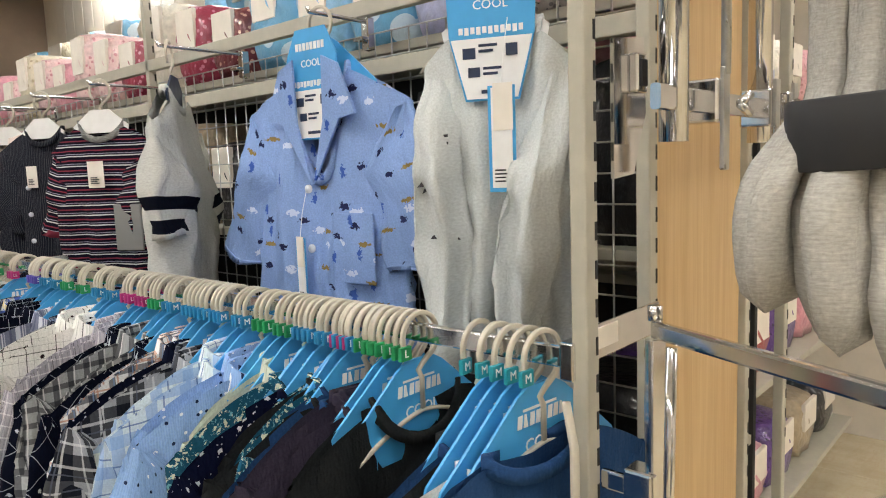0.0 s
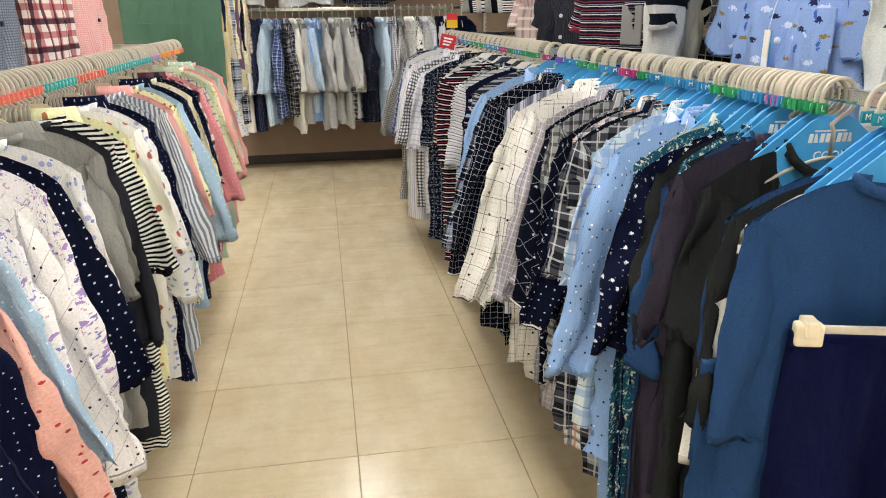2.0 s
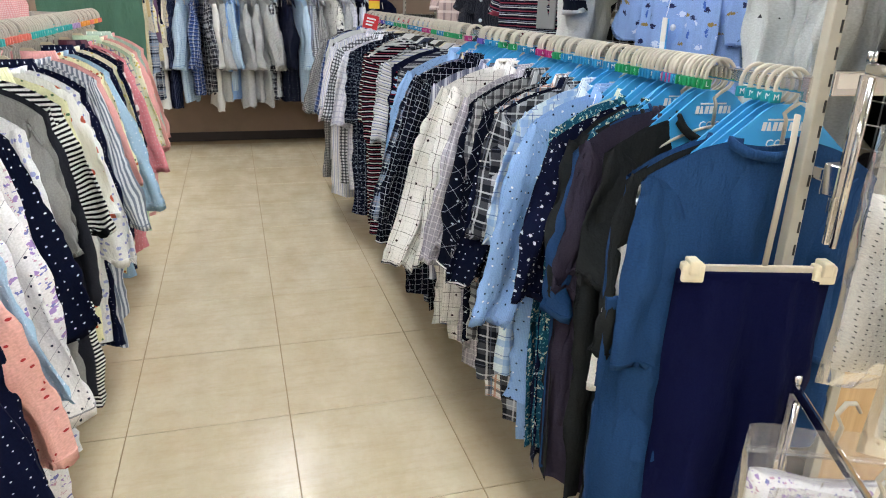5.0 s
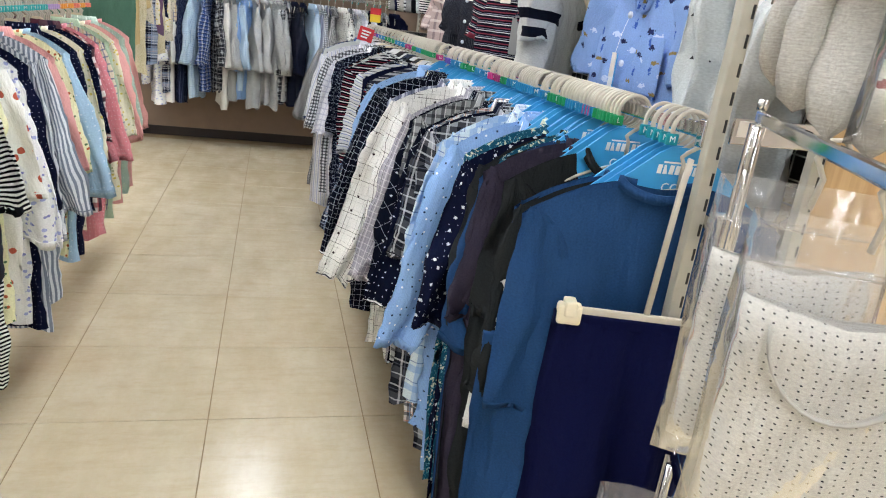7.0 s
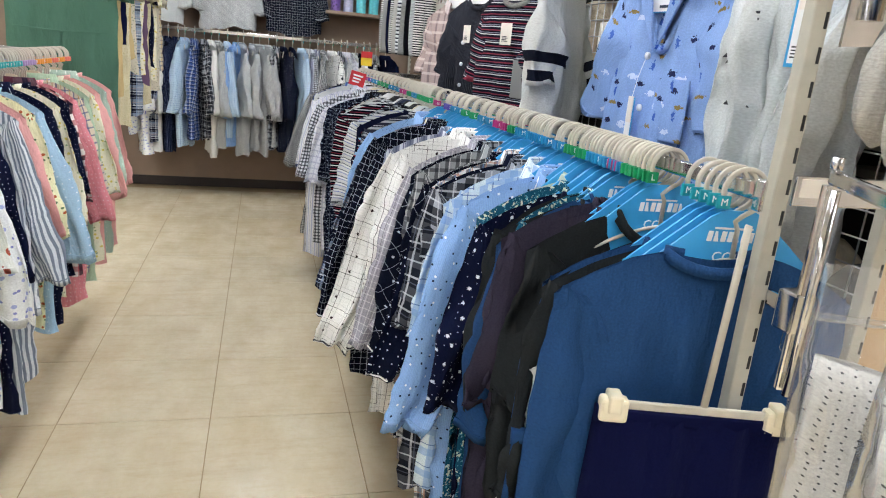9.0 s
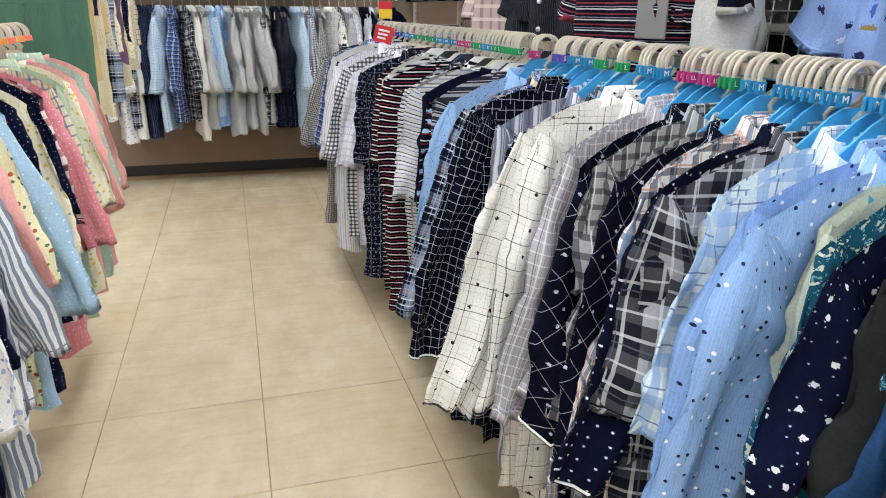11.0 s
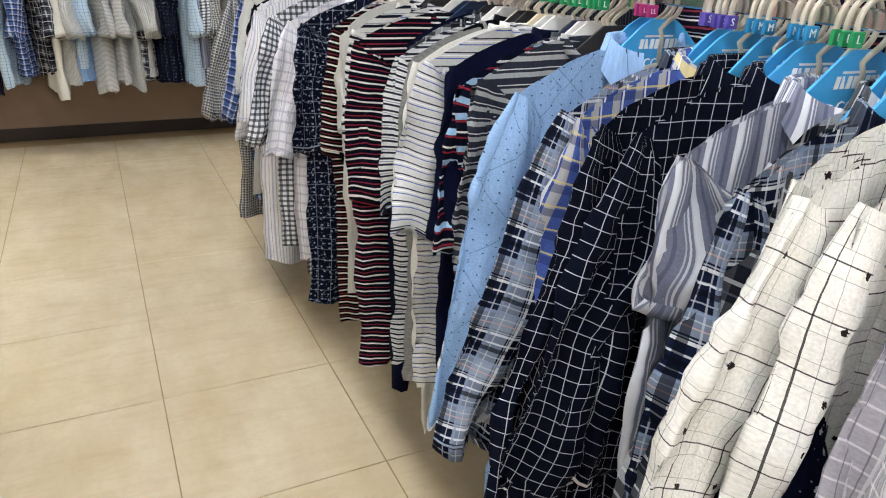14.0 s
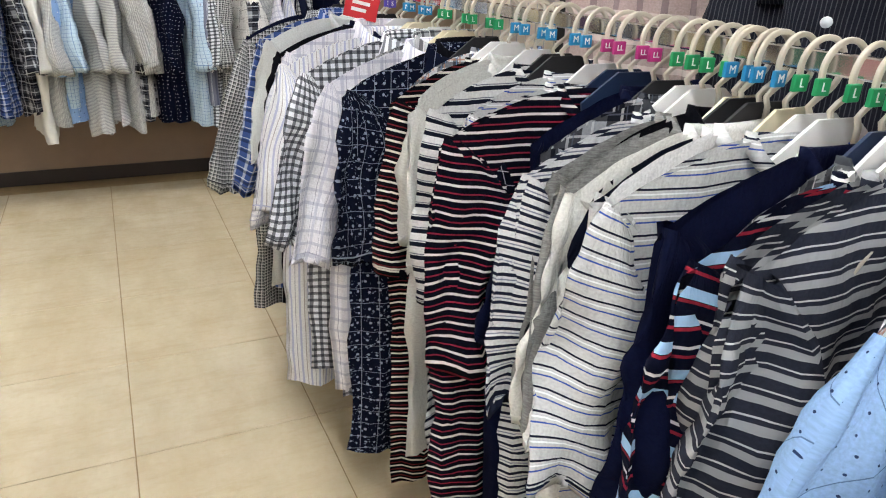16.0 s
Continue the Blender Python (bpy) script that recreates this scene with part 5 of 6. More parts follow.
# ---- goods on the shelves behind the mesh ----
def pack_material(name, c, c2=None, thr=0.56, scale=40):
    n = Nodes(name)
    o = n.obj()
    col = hexc(c)
    f = n.noise(o, scale, 3)
    base = n.mix(n.ramp(f, 0.3, 0.7), tuple(x * 0.82 for x in col), tuple(min(1, x * 1.1) for x in col))
    if c2:
        vo = n.add("ShaderNodeTexVoronoi")
        n.link(o, vo.inputs["Vector"])
        vo.inputs["Scale"].default_value = scale
        base = n.mix(n.math("LESS_THAN", vo.outputs["Distance"], thr * 0.5), base, hexc(c2))
    n.link(base, n.b.inputs["Base Color"])
    n.b.inputs["Roughness"].default_value = 0.35
    n.b.inputs["Coat Weight"].default_value = 0.6
    n.b.inputs["Coat Roughness"].default_value = 0.12
    w = n.noise(n.scaled(o, (1, 1, 0.6)), 14, 5, 0.65)
    n.link(n.bump(w, 0.7, 0.03), n.b.inputs["Normal"])
    return n.m


PACKS = {k: pack_material("pack_" + k, *v) for k, v in {
    "pink": ("dc9aa8",), "palepink": ("e6c4c4", "c98a94"), "maroon": ("6a2630", "c9a08c"), "crimson": ("9c2f4c", "d08aa0"), "white": ("e2dccf",), "blue": ("6fb2da", "cfe2ee", 0.7, 9),
    "lightblue": ("8fc4e6",), "gray": ("b6b2b0", "7f7c80", 0.6, 60), "rose": ("d2a0a6", "a9787f", 0.6, 60), "lavender": ("b9bcdc",), "tan": ("b9a88e",), "cream": ("d9ceb6", "b8a98c", 0.5, 30), "purple": ("6a4a94", "3a2656"), "turquoise": ("5cc0cc",),
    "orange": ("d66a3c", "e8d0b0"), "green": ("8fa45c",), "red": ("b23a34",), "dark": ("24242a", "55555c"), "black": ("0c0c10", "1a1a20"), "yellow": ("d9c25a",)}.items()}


def soft_pack(x, y, z, w, d, h, key, label="", band=True, yaw=0.0):
    """A folded textile in a glossy plastic wrapper: a cushioned block with a paper band."""
    t = thing("wrapped_pack", pose(x, y, z, 0, 0, yaw), label or key + " folded bedding in a clear plastic wrapper", "packaged goods", "wrapped packs")
    bm = box(-w / 2, -d / 2, 0, w / 2, d / 2, h)
    bmesh.ops.subdivide_edges(bm, edges=bm.edges[:], cuts=4, use_grid_fill=True)
    for v in bm.verts:
        a, b, c = v.co.x / (w / 2), v.co.y / (d / 2), v.co.z / (h / 2) - 1
        k = 1 - 0.10 * (abs(b * c) ** 3 + abs(a * c) ** 3 + abs(a * b) ** 3)
        dent = 0.008 * math.sin(9 * a + 5 * c + x * 30) * math.sin(7 * b + 3 * c)
        v.co = Vector((v.co.x * k + dent * a, v.co.y * k + dent * b, max(0.0, h / 2 + (v.co.z - h / 2) * (k if c > 0 else 1))))
    part("wrapper", bm, PACKS[key], t, smooth=True)
    if band:
        part("label_card", box(-w / 2 - 0.004, -d * 0.28, h * 0.45, -w / 2 + 0.012, d * 0.28, h * 0.92, 0.002), PAPER, t)
    return t


def shelf(x0, y0, x1, y1, z, label="grey steel shelf board of the display rack"):
    t = thing("shelf_board", Matrix.Identity(4), label, "shelf", "shelf boards")
    part("board", box(x0, y0, z - 0.025, x1, y1, z, 0.003), POST, t)
    for yy in (y0 + 0.05, y1 - 0.05):
        part("bracket", plate([(x0 + 0.02, z - 0.025), (x1 - 0.01, z - 0.025), (x1 - 0.01, z - 0.10)], yy - 0.003, yy + 0.003), POST, t)
    return t


shelf(1.285, 0.66, 1.72, 4.95, 2.0)
shelf(1.285, 0.66, 1.72, 4.95, 1.5)
shelf(1.285, 0.66, 1.72, 4.95, 1.0)
shelf(1.285, 0.66, 1.72, 4.95, 0.4)
# Sheet added behind the shelves, in the same near-black as the post slots.
tagged(new("partition", mesh_of(box(1.73, 0.66, 0.02, 1.75, 4.95, 2.05), "partition", NEAR_BLACK)), "near-black sheet added behind the shelves of the display rack", "panel", kind="structure")
row = ["rose", "gray", "lavender", "blue", "lightblue", "blue", "maroon", "crimson", "white", "crimson", "palepink", "palepink", "pink", "palepink", "cream", "palepink", "pink"]
yy = 0.80
for k, key in enumerate(row):
    hgt = 0.24 + 0.05 * ((k * 7) % 3)
    if key in ("rose", "gray"):
        hgt = 0.15
    soft_pack(1.46, yy, 2.001, 0.30, 0.215, hgt, key)
    if key in ("rose", "gray"):
        soft_pack(1.46, yy, 2.001 + hgt, 0.30, 0.21, 0.13, "rose" if key == "gray" else "gray")
    yy += 0.24
yy = 0.82
for k in range(16):
    # The near packs are near-black to darken what shows through the mesh.
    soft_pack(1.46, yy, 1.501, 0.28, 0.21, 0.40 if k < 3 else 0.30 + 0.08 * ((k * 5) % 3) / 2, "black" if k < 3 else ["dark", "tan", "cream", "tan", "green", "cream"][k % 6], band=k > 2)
    yy += 0.25
yy = 0.85
for k in range(10):
    # Every fourth pack here is the same darkening near-black.
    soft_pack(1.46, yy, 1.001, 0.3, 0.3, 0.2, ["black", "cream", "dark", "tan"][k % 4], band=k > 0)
    yy += 0.4


# ---- chrome end fixtures ----
def chrome_fork(z, label, x=0.80, y=0.487, reach=0.62, down=0.34):
    dx, dy = -0.415, -0.91
    t = thing("display_fork", Matrix.Identity(4), label, "display fixture", "chrome display forks")
    part("arm", sweep([(x, y, z), (x + dx * reach, y + dy * reach, z)], rect(0.014, 0.022, 0.004), up=Vector((0, 0, 1))), CHROME, t)
    part("strut", sweep([(x, y, z - 0.012), (x, y, z - down)], rect(0.026, 0.014, 0.004), up=Vector((0.415, 0.91, 0))), CHROME, t)
    part("gusset", tube([(x - 0.02, y - 0.03, z - 0.014), (x - 0.012, y - 0.02, z - down)], 0.007, 8), CHROME, t, smooth=True)
    part("stud", tube([(x, y, z + 0.012), (x, y, z + 0.02), (x, y, z + 0.03)], 0.009, 12), CHROME, t, smooth=True)
    part("crosstie", sweep([(x, y, z - down * 0.62), (0.80, 0.56, z - down * 0.62)], rect(0.01, 0.026, 0.003), up=Vector((0, 0, 1))), CHROME, t)
    c = part("clamp", box(x - 0.02, y - 0.005, z - down * 0.62 - 0.035, x + 0.018, y + 0.035, z - down * 0.62 + 0.03, 0.004), CHROME, t)
    part("wing_nut", box(x - 0.008, y + 0.008, z - down * 0.62 - 0.07, x + 0.004, y + 0.02, z - down * 0.62 - 0.035, 0.003), CHROME, c)
    return t


chrome_fork(1.47, "chrome display fork carrying bagged nightwear")
chrome_fork(0.80, "lower chrome display fork carrying bagged nightwear")

frame_bar = thing("chrome_crossbar", Matrix.Identity(4), "chrome cross bar with clamps before the wood panel", "display bar")
part("bar", sweep([(0.83, 0.50, 1.755), (1.85, 0.50, 1.755)], rect(0.014, 0.032, 0.004), up=Vector((0, 0, 1))), CHROME, frame_bar)
part("bracket_plate", plate([(0.815, 1.83), (0.90, 1.84), (0.905, 1.74), (0.885, 1.70), (0.87, 1.66), (0.815, 1.655)], 0.548, 0.553), CHROME, frame_bar)
part("socket", box(0.855, 0.535, 1.765, 0.885, 0.549, 1.815, 0.003), CHROME, frame_bar)
# No opening is cut: a black block gives the shade in the socket's hole.
part("socket_hole", box(0.862, 0.532, 1.773, 0.878, 0.5365, 1.807, 0.001), BLACK, frame_bar)
for px in (0.895, 1.24):
    part("pole", tube([(px, 0.505, 1.70), (px, 0.505, 2.6)], 0.019, 16), CHROME, frame_bar, smooth=True)
for px in (0.99, 1.22, 1.32):
    c = part("clamp", box(px - 0.02, 0.475, 1.725, px + 0.02, 0.525, 1.785, 0.004), CHROME, frame_bar)
    part("drop_plate", box(px - 0.012, 0.47, 1.66, px + 0.012, 0.476, 1.80, 0.002), STEEL, c)
    for s in (-1, 1):
        part("wing", tube([(px + 0.02, 0.46, 1.75), (px + 0.04, 0.452, 1.75 + s * 0.014)], 0.006, 8), CHROME, c, smooth=True)
part("hook_rod", tube([(0.99, 0.472, 1.79), (0.99, 0.472, 2.55)], 0.007, 8), STEEL, frame_bar, smooth=True)
sign = thing("rail_sign", Matrix.Identity(4), "silver rail cover with a small pale label", "sign")
part("plate", box(0.83, 0.59, 1.405, 1.04, 0.596, 1.455, 0.002), CHROME, sign)
part("label", box(0.84, 0.5885, 1.42, 0.90, 0.590, 1.45), PAPER, sign)


# ---- bagged nightwear ----
def film_bag(x, y, top, w, h, d, material, yaw, label, cuff_label=False):
    """A clear zip bag with a folded garment inside, hung from a small plastic clip."""
    t = thing("bagged_nightwear", pose(x, y, top, 0, 0, yaw), label, "packaged clothing", "bagged nightwear")
    bm = bmesh.new()
    uvl = bm.loops.layers.uv.verify()
    nx, nz = 14, 18
    rows, uvs = [], []
    around = [(-1 + 2 * i / nx, -1) for i in range(nx + 1)] + [(1 - 2 * i / nx, 1) for i in range(1, nx)]
    for j in range(nz + 1):
        v = j / nz
        r, q = [], []
        for c, s in around:
            prof = (1 - abs(c) ** 6) ** 0.5 * min(1, (v + 0.02) * 8) ** 0.5 * min(1, (1.02 - v) * 8) ** 0.5
            yy2 = s * d / 2 * prof + 0.004 * math.sin(9 * c + 6 * v) * prof
            yy2 -= 0.006 * prof * max(0, math.sin((c * 0.7 + v) * 11)) * (s < 0)
            sag = 0.02 * (1 - abs(c)) * (1 - v)
            r.append((c * w * 0.44, yy2, -0.10 - sag - v * (h - 0.13)))
            q.append((c * w * 0.44 + (0.7 if s > 0 else 0), -v * h))
        q.append(q[0])
        rows.append(r)
        uvs.append(q)
    smooth_grid(bm, rows, uvs)
    bmesh.ops.holes_fill(bm, edges=[e for e in bm.edges if e.is_boundary])
    part("folded_garment", bm, material, t)
    fb = bmesh.new()
    rows = []
    for j in range(13):
        v = j / 12
        r = []
        for c, s in around:
            prof = (1 - abs(c) ** 4) ** 0.5 * min(1, v * 3.5) * min(1, (1 - v) * 9 + 0.05)
            r.append((c * w / 2 * (1 + 0.015 * math.sin(9 * v + 2 * c)), s * (0.001 + (d / 2 + 0.008) * prof) + 0.004 * math.sin(7 * c + 9 * v), -v * h))
        rows.append(r)
    smooth_grid(fb, rows, [[(0, 0)] * (len(rows[0]) + 1) for _ in rows])
    f = part("film", fb, FILM, t, "clear plastic film")
    f.visible_shadow = False
    part("zip_strip", box(-w / 2 + 0.004, -0.006, -0.062, w / 2 - 0.004, 0.006, -0.055, 0.002), FILM, t)
    part("clip", sweep([(0, 0, -0.03), (0.006, 0, 0.01), (-0.008, 0, 0.035), (0.004, 0, 0.06), (0.02, 0, 0.062), (0.03, 0, 0.045)], rect(0.006, 0.012, 0.002)), PLASTIC, t, smooth=True)
    if cuff_label:
        c = part("sticker", box(w * 0.2, -d / 2 - 0.016, -0.115, w * 0.46, -d / 2 - 0.013, -0.085), YELLOW, t)
        wd = part("lettering", letters("Room", 0.022, INK), None, c)
        wd.location = (w * 0.33, -d / 2 - 0.0168, -0.10)
    return t


BY = -24.5
film_bag(0.665, 0.175, 1.42, 0.24, 0.42, 0.05, CLOTH["heather_dot"], BY, "dotted grey nightwear folded in a clear zip bag")
nb = film_bag(0.625, 0.03, 1.41, 0.26, 0.44, 0.06, CLOTH["heather_dot"], BY - 3, "dotted pale grey nightwear with a gathered neck in a zip bag", True)
arc = [(0.085 * math.cos(a), -0.036 - 0.004 * abs(math.sin(a)), -0.122 - 0.10 * math.sin(a)) for a in [math.pi * k / 16 for k in range(17)]]
part("neckband", sweep(arc, rect(0.003, 0.011, 0.001), up=Vector((0, 1, 0))), CLOTH["heather_light"], nb, "pale grey neckband", smooth=True)
film_bag(0.775, 0.085, 1.94, 0.26, 0.46, 0.06, CLOTH["leaf_print"], -30, "leaf-printed heather nightwear in a clear zip bag")
film_bag(0.635, 0.13, 0.83, 0.34, 0.42, 0.06, CLOTH["lilac_print"], BY, "pale lilac nightwear folded in a clear zip bag")
film_bag(0.72, 0.30, 0.83, 0.32, 0.42, 0.06, CLOTH["lilac_floral"], BY, "pale floral nightwear folded in a clear zip bag")

# heather grey knit with a black band, hung above the fork
kn = thing("knit_leggings", pose(0.775, 0.235, 1.93, 0, 0, -35), "heather grey knit leggings folded under a black band", "clothing")


def knit_fold(x0, x1, y, drop, r, ph):
    """One doubled-over fold of soft knit: gathered at the band, swelling below it and closing in a round end."""
    rows, uvs = [], []
    n, m = 18, 26
    for j in range(m + 1):
        v = j / m
        z = 0.06 - v * (drop + 0.06)
        below = max(0.0, (-0.20 - z) / (drop - 0.20))
        above = max(0.0, (z + 0.26) / 0.32)
        pinch = 0.45 + 0.55 * min(1.0, below * 3.2) ** 0.7 if z < -0.2 else 0.45 + 0.45 * above
        end = math.sqrt(max(0.0, 1 - max(0.0, (v - 0.86) / 0.14) ** 2)) if v > 0.86 else 1.0
        cx = x0 + (x1 - x0) * min(1.0, below * 2.2) ** 0.8
        r1, q1 = [], []
        for i2 in range(n + 1):
            th = 2 * math.pi * i2 / n
            f = 1 + 0.22 * math.sin(3 * th + ph + 2.2 * v) + 0.12 * math.sin(5 * th - 4 * v + ph)
            if i2 < n:
                r1.append((cx + r * pinch * max(end, 0.05) * f * math.cos(th), y * (0.5 + 0.5 * below) + 0.85 * r * pinch * max(end, 0.05) * f * math.sin(th), z))
            q1.append((th * r, z))
        rows.append(r1)
        uvs.append(q1)
    return ruffle(smooth_grid(bmesh.new(), rows, uvs), random.Random(int(ph * 10)), 0.004)


for x0, x1, yv, dp, rr, ph in ((-0.07, -0.128, 0.02, 0.40, 0.030, 0.3), (-0.06, -0.10, -0.04, 0.43, 0.030, 1.1), (-0.03, -0.055, -0.075, 0.45, 0.030, 1.9), (0.0, 0.0, -0.07, 0.47, 0.033, 3.1), (0.03, 0.055, -0.075, 0.455, 0.032, 4.0), (0.06, 0.105, -0.04, 0.45, 0.034, 4.9), (0.08, 0.14, 0.02, 0.44, 0.034, 5.6), (0.0, 0.0, 0.02, 0.41, 0.05, 5.9)):
    part("fold", knit_fold(x0, x1, yv, dp, rr, ph), CLOTH["heather_light"], kn)
part("band", sweep([(0.128 * math.cos(a) + 0.006, 0.085 * math.sin(a) - 0.018, -0.228 + 0.01 * math.cos(a)) for a in [k * math.pi / 12 for k in range(24)]], rect(0.004, 0.062, 0.002), closed=True, up=Vector((0, 0, 1))), BLACK, kn, "black elastic band", smooth=True)
part("hook", tube([(0, 0, 0.0), (0, 0, 0.10), (0.0, 0.2, 0.12), (0, 0.25, 0.12)], 0.005, 8), STEEL, kn, smooth=True)


# ---- goods on the shelves beyond the end panel ----
for z in (0.45, 0.95, 1.4, 1.85):
    shelf(1.56, 0.80, 3.6, 1.25, z)
for z, keys in ((0.451, ("dark", "purple", "pink", "purple", "tan", "dark")), (0.951, ("purple", "rose", "red", "purple", "pink", "orange")), (1.401, ("white", "gray", "white", "orange", "turquoise", "red")), (1.851, ("pink", "white", "lavender", "white", "rose", "pink"))):
    for k, key in enumerate(keys):
        soft_pack(1.74 + 0.33 * k, 1.0, z, 0.30, 0.30, 0.24 + 0.06 * ((k * 3) % 3), key, yaw=90)


# ---- grooved partition and high shelves beyond the rack ----
part_wall = tagged(new("partition_wall", mesh_of(box(2.62, 1.5, 0, 2.74, Y1 - 0.001, CEIL - 0.001), "partition_wall", WALLBEIGE)), "beige grooved partition wall behind the shelves", "wall", kind="structure")
plank = mesh_of(box(-0.012, -0.095, 1.6, 0.0, 0.095, CEIL - 0.004, 0.004), "panel", WALLBEIGE)
for k in range(28):
    pl = part("panel", plank, None, part_wall)
    pl.location = (2.619, 1.65 + 0.2 * k, 0)
for z in (2.06, 2.5):
    t = thing("shelf_board", Matrix.Identity(4), "cream shelf board along the partition wall", "shelf", "shelf boards")
    part("board", box(2.22, 3.2, z - 0.03, 2.6, 7.4, z, 0.003), CREAM, t)
    for k in range(4):
        part("bracket", plate([(2.26, z - 0.03), (2.6, z - 0.03), (2.6, z - 0.12)], 3.3 + 1.3 * k, 3.306 + 1.3 * k), POST, t)
for k in range(14):
    soft_pack(2.40, 3.4 + 0.28 * k, 2.061, 0.28, 0.24, 0.26 + 0.04 * (k % 3), ["dark", "green", "palepink", "red", "turquoise", "cream", "dark"][k % 7])
for k in range(7):
    soft_pack(2.40, 3.5 + 0.55 * k, 2.501, 0.32, 0.46, 0.3, ["blue", "lightblue", "cream"][k % 3])


# ---- displays above the left rail ----
def wall_display(fabric, label, x, y, neck_z, yaw, collar, W=0.5, L=0.7, sleeve=0.36, name="pyjama_shirt"):
    hanger(pose(x, y, neck_z + 0.137, 0, 0, yaw), "", "", group="display hangers")
    return top_garment(name, label, pose(x, y, neck_z, 0, 0, yaw), CLOTH[fabric], rng, W=W, L=L, T=0.10, sleeve=sleeve, angle=9, collar=collar, group="display garments")


mesh_panel(-1.5, -0.4, 3.3, 0.5, 2.3, 0.08)
slotted_post(-1.5, 3.34, 2.35, "grey-beige slotted steel upright")
slotted_post(-1.5, -0.45, 2.35, "grey-beige slotted steel upright")
lt = thing("display_bar", Matrix.Identity(4), "chrome bar above the children's rail with display shirts", "display bar")
part("rod", tube([(-1.27, -0.4, 2.245), (-1.27, 3.3, 2.245)], 0.008, 8), CHROME, lt, smooth=True)
for yy in (-0.38, 1.5, 3.28):
    part("arm", tube([(-1.27, yy, 2.245), (-1.5, yy, 2.245)], 0.008, 8), CHROME, lt, smooth=True)
for yv, f, lab in ((0.9, "lilac_floral", "lilac floral pyjama shirt on display"), (1.5, "sky", "pale blue pyjama shirt on display"), (2.08, "blue_gingham", "blue-grey small-check pyjama shirt with dark buttons"), (2.66, "red_gingham", "red, white and navy checked pyjama shirt"), (3.1, "pink_gingham", "pink gingham pyjama shirt on display")):
    g = wall_display(f, lab, -1.27, yv, 2.12, 90, True, W=0.48, L=0.72)
    for k in range(4):
        part("button", tube([(0.0, -0.058, -0.16 - 0.13 * k), (0.0, -0.066, -0.16 - 0.13 * k)], 0.008, 10), INK, g, smooth=True)

# the green dress and the row of edge-on garments beyond the left rail
dr = thing("high_rail", Matrix.Identity(4), "chrome high rail with dresses beyond the children's rail", "clothes rail")
part("bar", tube([(-1.06, 3.98, 2.30), (-1.06, 6.5, 2.30)], 0.012, 10), CHROME, dr, smooth=True)
for yy in (4.0, 6.45):
    part("drop_rod", tube([(-1.06, yy, 2.30), (-1.06, yy, CEIL)], 0.008, 10), CHROME, dr, smooth=True)
dress = wall_display("green_dress", "sage green jersey dress with a waist seam", -1.075, 4.05, 2.165, 2, False, W=0.56, L=1.40, sleeve=0.38, name="dress")
part("waist_seam", sweep([(-0.235, -0.06, -0.62), (0.0, -0.082, -0.63), (0.235, -0.06, -0.62)], rect(0.008, 0.006, 0.002)), CLOTH["green_dress"], dress)
price_tag(dress, 0.03, -0.07, -0.16, 0.07, 0.06)
for k, (f, L) in enumerate((("purple", 0.95), ("ochre", 1.0), ("navy_block", 0.7), ("cream_lace", 1.25), ("ochre", 0.8), ("beige_print", 0.9), ("navy_blue_plaid", 1.2), ("cream_print", 0.95), ("purple", 1.0), ("cream_lace", 1.15), ("navy_tick", 0.9), ("cream_print", 1.0), ("beige_print", 1.1), ("tan_plaid", 0.95))):
    y = 4.25 + 0.15 * k
    hanger(pose(-1.06, y, 2.325, 0, 0, rng.uniform(-6, 6)), "", "", small=True, group="hangers on the high rail")
    top_garment("nightdress", colour_words(f) + " nightdress hanging edge-on", pose(-1.06, y, 2.18, 0, 0, 180 + rng.uniform(-8, 8)), CLOTH[f], rng, W=0.44, L=L, T=0.09, sleeve=0.34, angle=8, category="dress", group="nightdresses on the high rail")


# ---- back wall: upper shirts, shelf and towels ----
for xx, f, lab in ((-0.36, "gray_hstripe", "grey striped pyjama shirt hung above the back rail"), (0.28, "navy_grid", "dark navy grid pyjama shirt hung above the back rail"), (-1.05, "pale_gray", "pale grey pyjama shirt hung above the back rail")):
    wall_display(f, lab, xx, 7.22, 2.38, 0, True, W=0.56, L=0.72, sleeve=0.5)
ub = thing("display_bar", Matrix.Identity(4), "chrome upper bar on the back wall", "display bar")
part("rod", tube([(-1.6, 7.22, 2.505), (0.62, 7.22, 2.505)], 0.008, 8), CHROME, ub, smooth=True)
for xx in (-1.55, 0.6):
    part("arm", tube([(xx, 7.22, 2.505), (xx, 7.45, 2.505)], 0.008, 8), CHROME, ub, smooth=True)
bs = thing("shelf_board", Matrix.Identity(4), "brown wall shelf with rolled towels", "shelf")
part("board", box(0.60, 7.05, 1.90, 2.6, 7.45, 1.93, 0.003), WALLTAN, bs)


def rolled_towel(x, y, z, key, L=0.42, r=0.05):
    t = thing("rolled_towel", pose(x, y, z), key + " rolled towel standing on the shelf", "towel", "rolled towels")
    pts = [(0, 0, 0.0), (0, 0, 0.02), (0, 0, L * 0.5), (0, 0, L - 0.02), (0, 0, L)]
    sec = [(r * (1 + 0.05 * math.sin(4 * a)) * math.cos(a), r * math.sin(a)) for a in [k * math.pi / 8 for k in range(16)]]
    part("roll", sweep(pts, sec, up=Vector((0, 1, 0))), PACKS[key], t, smooth=True)
    part("band", sweep([(r * 1.06 * math.cos(a), r * 1.06 * math.sin(a), L * 0.5) for a in [k * math.pi / 8 for k in range(16)]], rect(0.003, 0.05), closed=True, up=Vector((0, 0, 1))), PAPER, t, smooth=True)


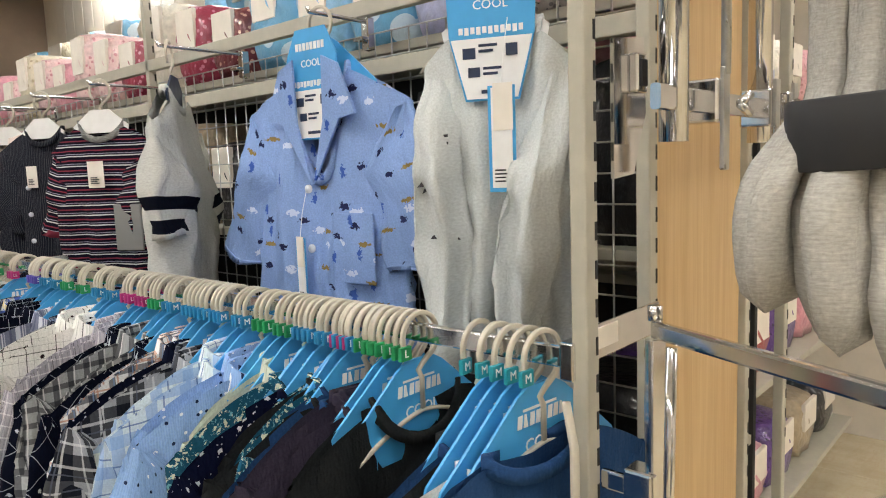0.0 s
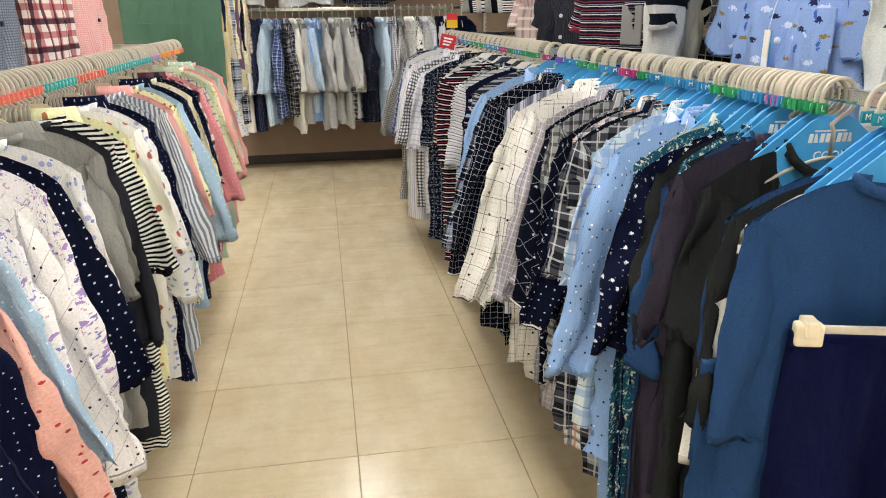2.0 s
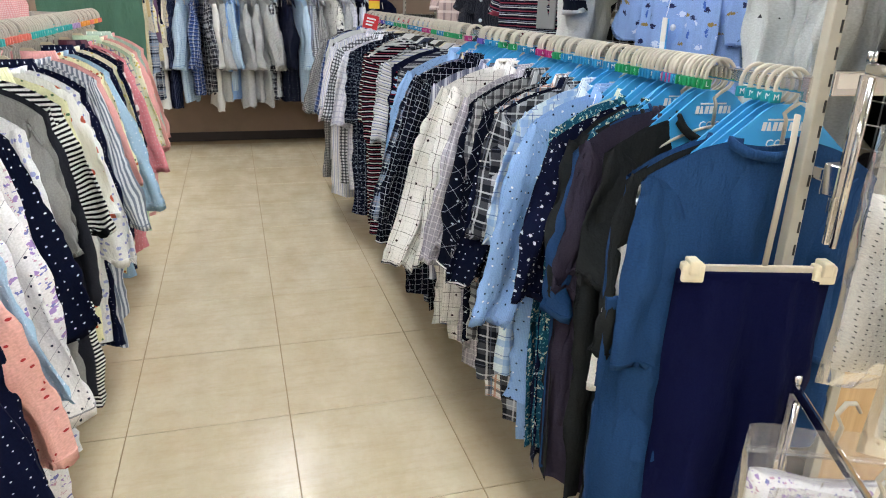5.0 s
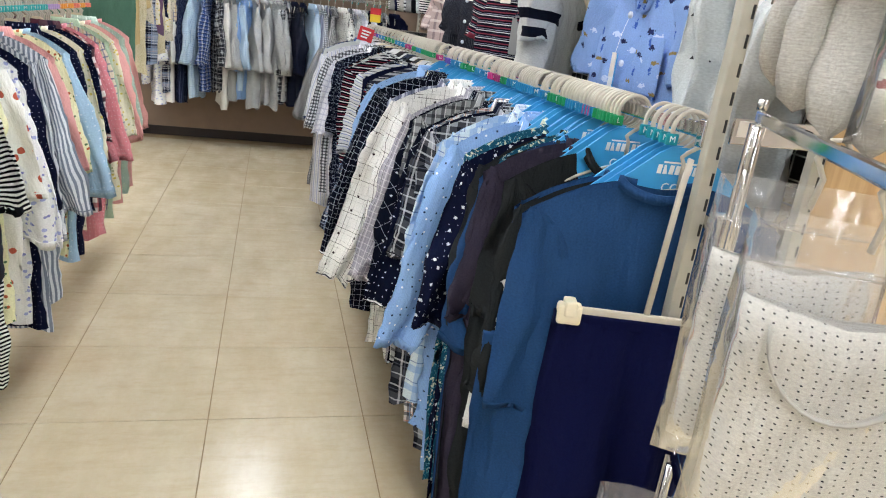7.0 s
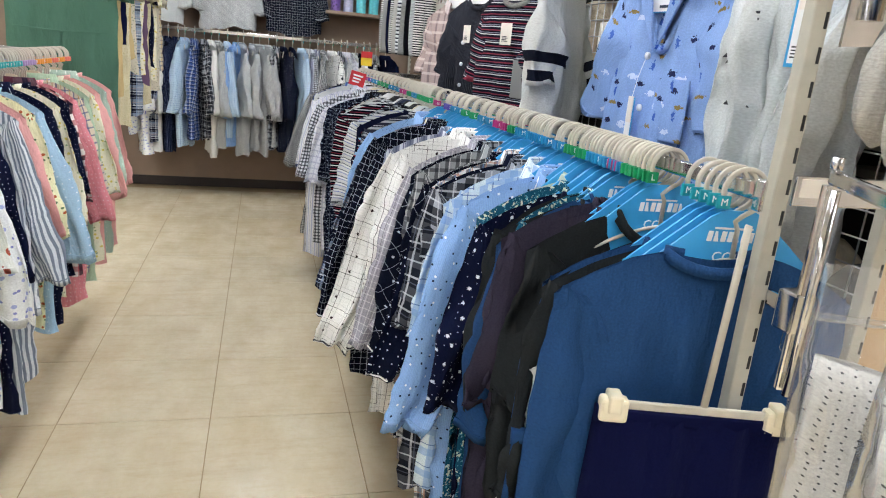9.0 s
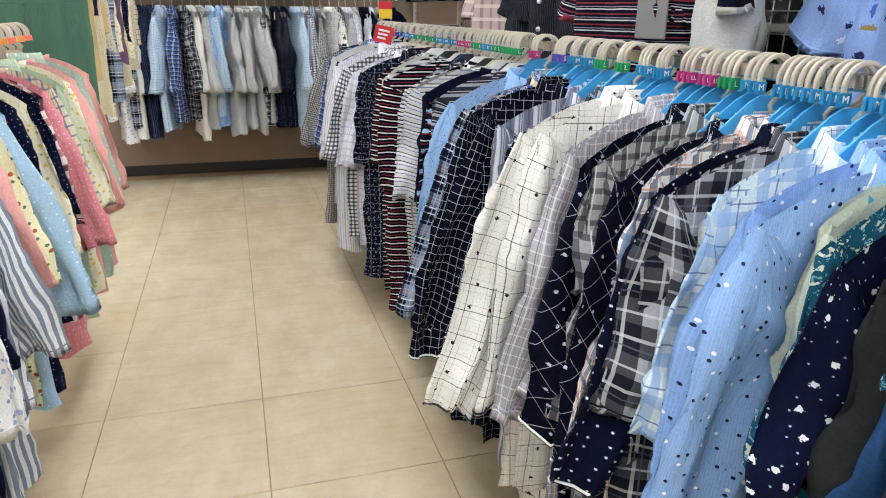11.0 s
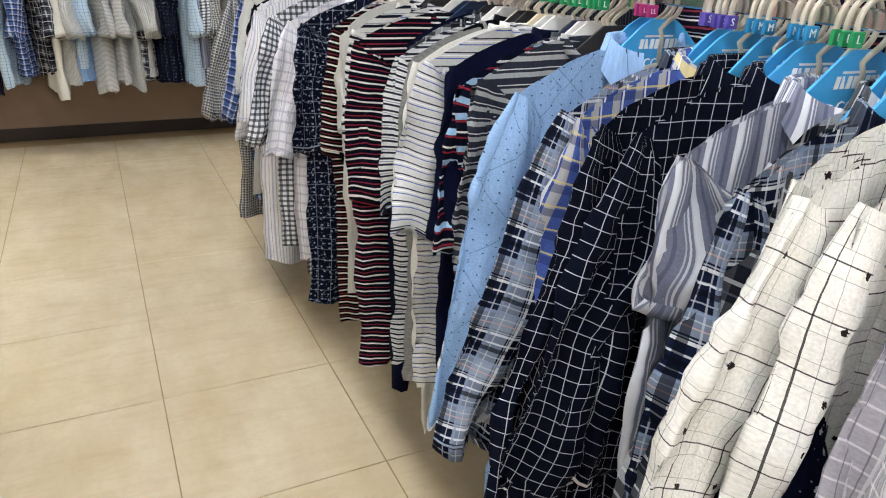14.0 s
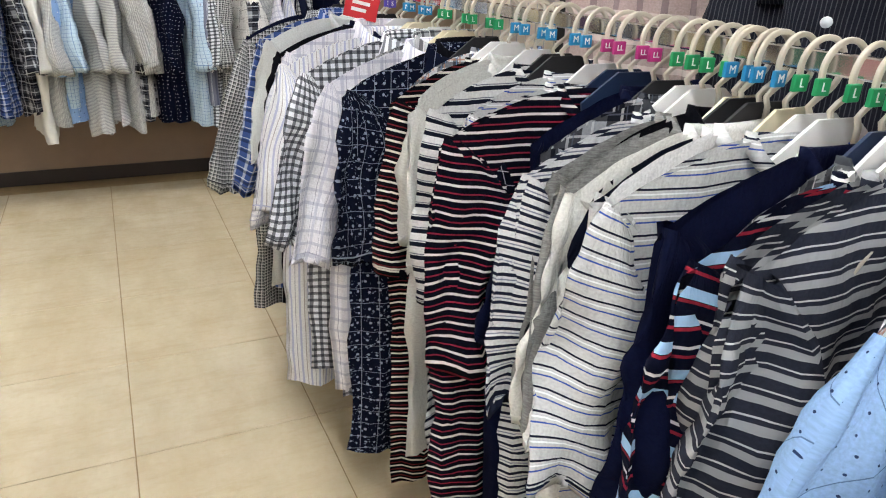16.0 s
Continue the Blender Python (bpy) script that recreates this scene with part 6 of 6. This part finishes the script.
for k, key in enumerate(("purple", "lavender", "turquoise", "turquoise", "pink", "palepink", "yellow", "lightblue", "pink", "green")):
    rolled_towel(0.70 + 0.13 * k, 7.2, 1.931, key)
for xx in (-1.55, 1.55):
    slotted_post(xx, 7.40, 2.4, "slotted upright on the back wall")
bk = thing("rail_bracket", Matrix.Identity(4), "chrome brackets holding the back rail", "bracket")
for xx in (-1.55, 0.2, 1.55):
    part("arm", box(xx - 0.006, BACK_Y, 1.605, xx + 0.006, 7.45, 1.635, 0.002), CHROME, bk)

# ---- small signs at the far end of the main rail ----
s1 = thing("price_sign", pose(0.60, 4.30, 1.44, 0, 12, -10), "red and white sale card hung on the rail", "sign")
part("card", box(-0.05, -0.002, -0.09, 0.05, 0.002, 0.0, 0.001), RED, s1)
bm = bmesh.new()
for k in range(3):
    add_box(bm, -0.03, -0.0035, -0.07 + 0.02 * k, 0.015 + 0.008 * k, -0.0021, -0.06 + 0.02 * k)
part("print", bm, WHITE, s1)
part("hook", tube([(0.05, 0, 0), (0.09, 0, 0.02), (0.14, 0, 0.012)], 0.002, 6), STEEL, s1)
s2 = thing("price_sign", pose(0.72, 4.85, 1.47, 0, 0, -12), "yellow and red sale card standing on the rail", "sign")
part("card", box(-0.04, -0.002, 0.0, 0.04, 0.002, 0.10, 0.001), YELLOW, s2)
part("band", box(-0.04, -0.0035, 0.055, 0.04, -0.0021, 0.10), RED, s2)
for yy in (2.6, 4.94):
    bb = thing("rail_support", Matrix.Identity(4), "chrome arm holding the main rail to its upright", "bracket", "rail supports")
    part("arm", box(rail_x(yy), yy - 0.005, RAIL_Z - 0.02, 1.22, yy + 0.005, RAIL_Z + 0.012, 0.003), CHROME, bb)
for yy in (0.3, 1.75, 3.9):
    bb = thing("rail_support", Matrix.Identity(4), "chrome arm holding the children's rail to the mesh", "bracket", "rail supports")
    part("arm", box(-1.5, yy - 0.005, RAIL_Z - 0.02, LX, yy + 0.005, RAIL_Z + 0.012, 0.003), CHROME, bb)


# ---- floor tiles ----
def tile_mesh():
    g = 0.0018
    bm = box(-TILE_W / 2 + g, -TILE_W / 2 + g, -0.0035, TILE_W / 2 - g, TILE_W / 2 - g, 0.0)
    top = [e for e in bm.edges if all(v.co.z > -0.001 for v in e.verts)]
    bmesh.ops.bevel(bm, geom=top, offset=0.0012, segments=1, affect="EDGES")
    return mesh_of(bm, "tile", TILE)


TM = tile_mesh()
for i in range(-7, 8):
    for j in range(-10, 11):
        cx, cy = -0.2 + TILE_W * (i + 0.5), 1.2667 + TILE_W * (j + 0.5)
        if X0 < cx - 0.3 and cx + 0.3 < X1 + 0.15 and Y0 - 0.1 < cy - 0.3 and cy + 0.3 < Y1 + 0.14:
            tl = part("tile", TM, None, floor)
            tl.location = (cx, cy, 0.0)
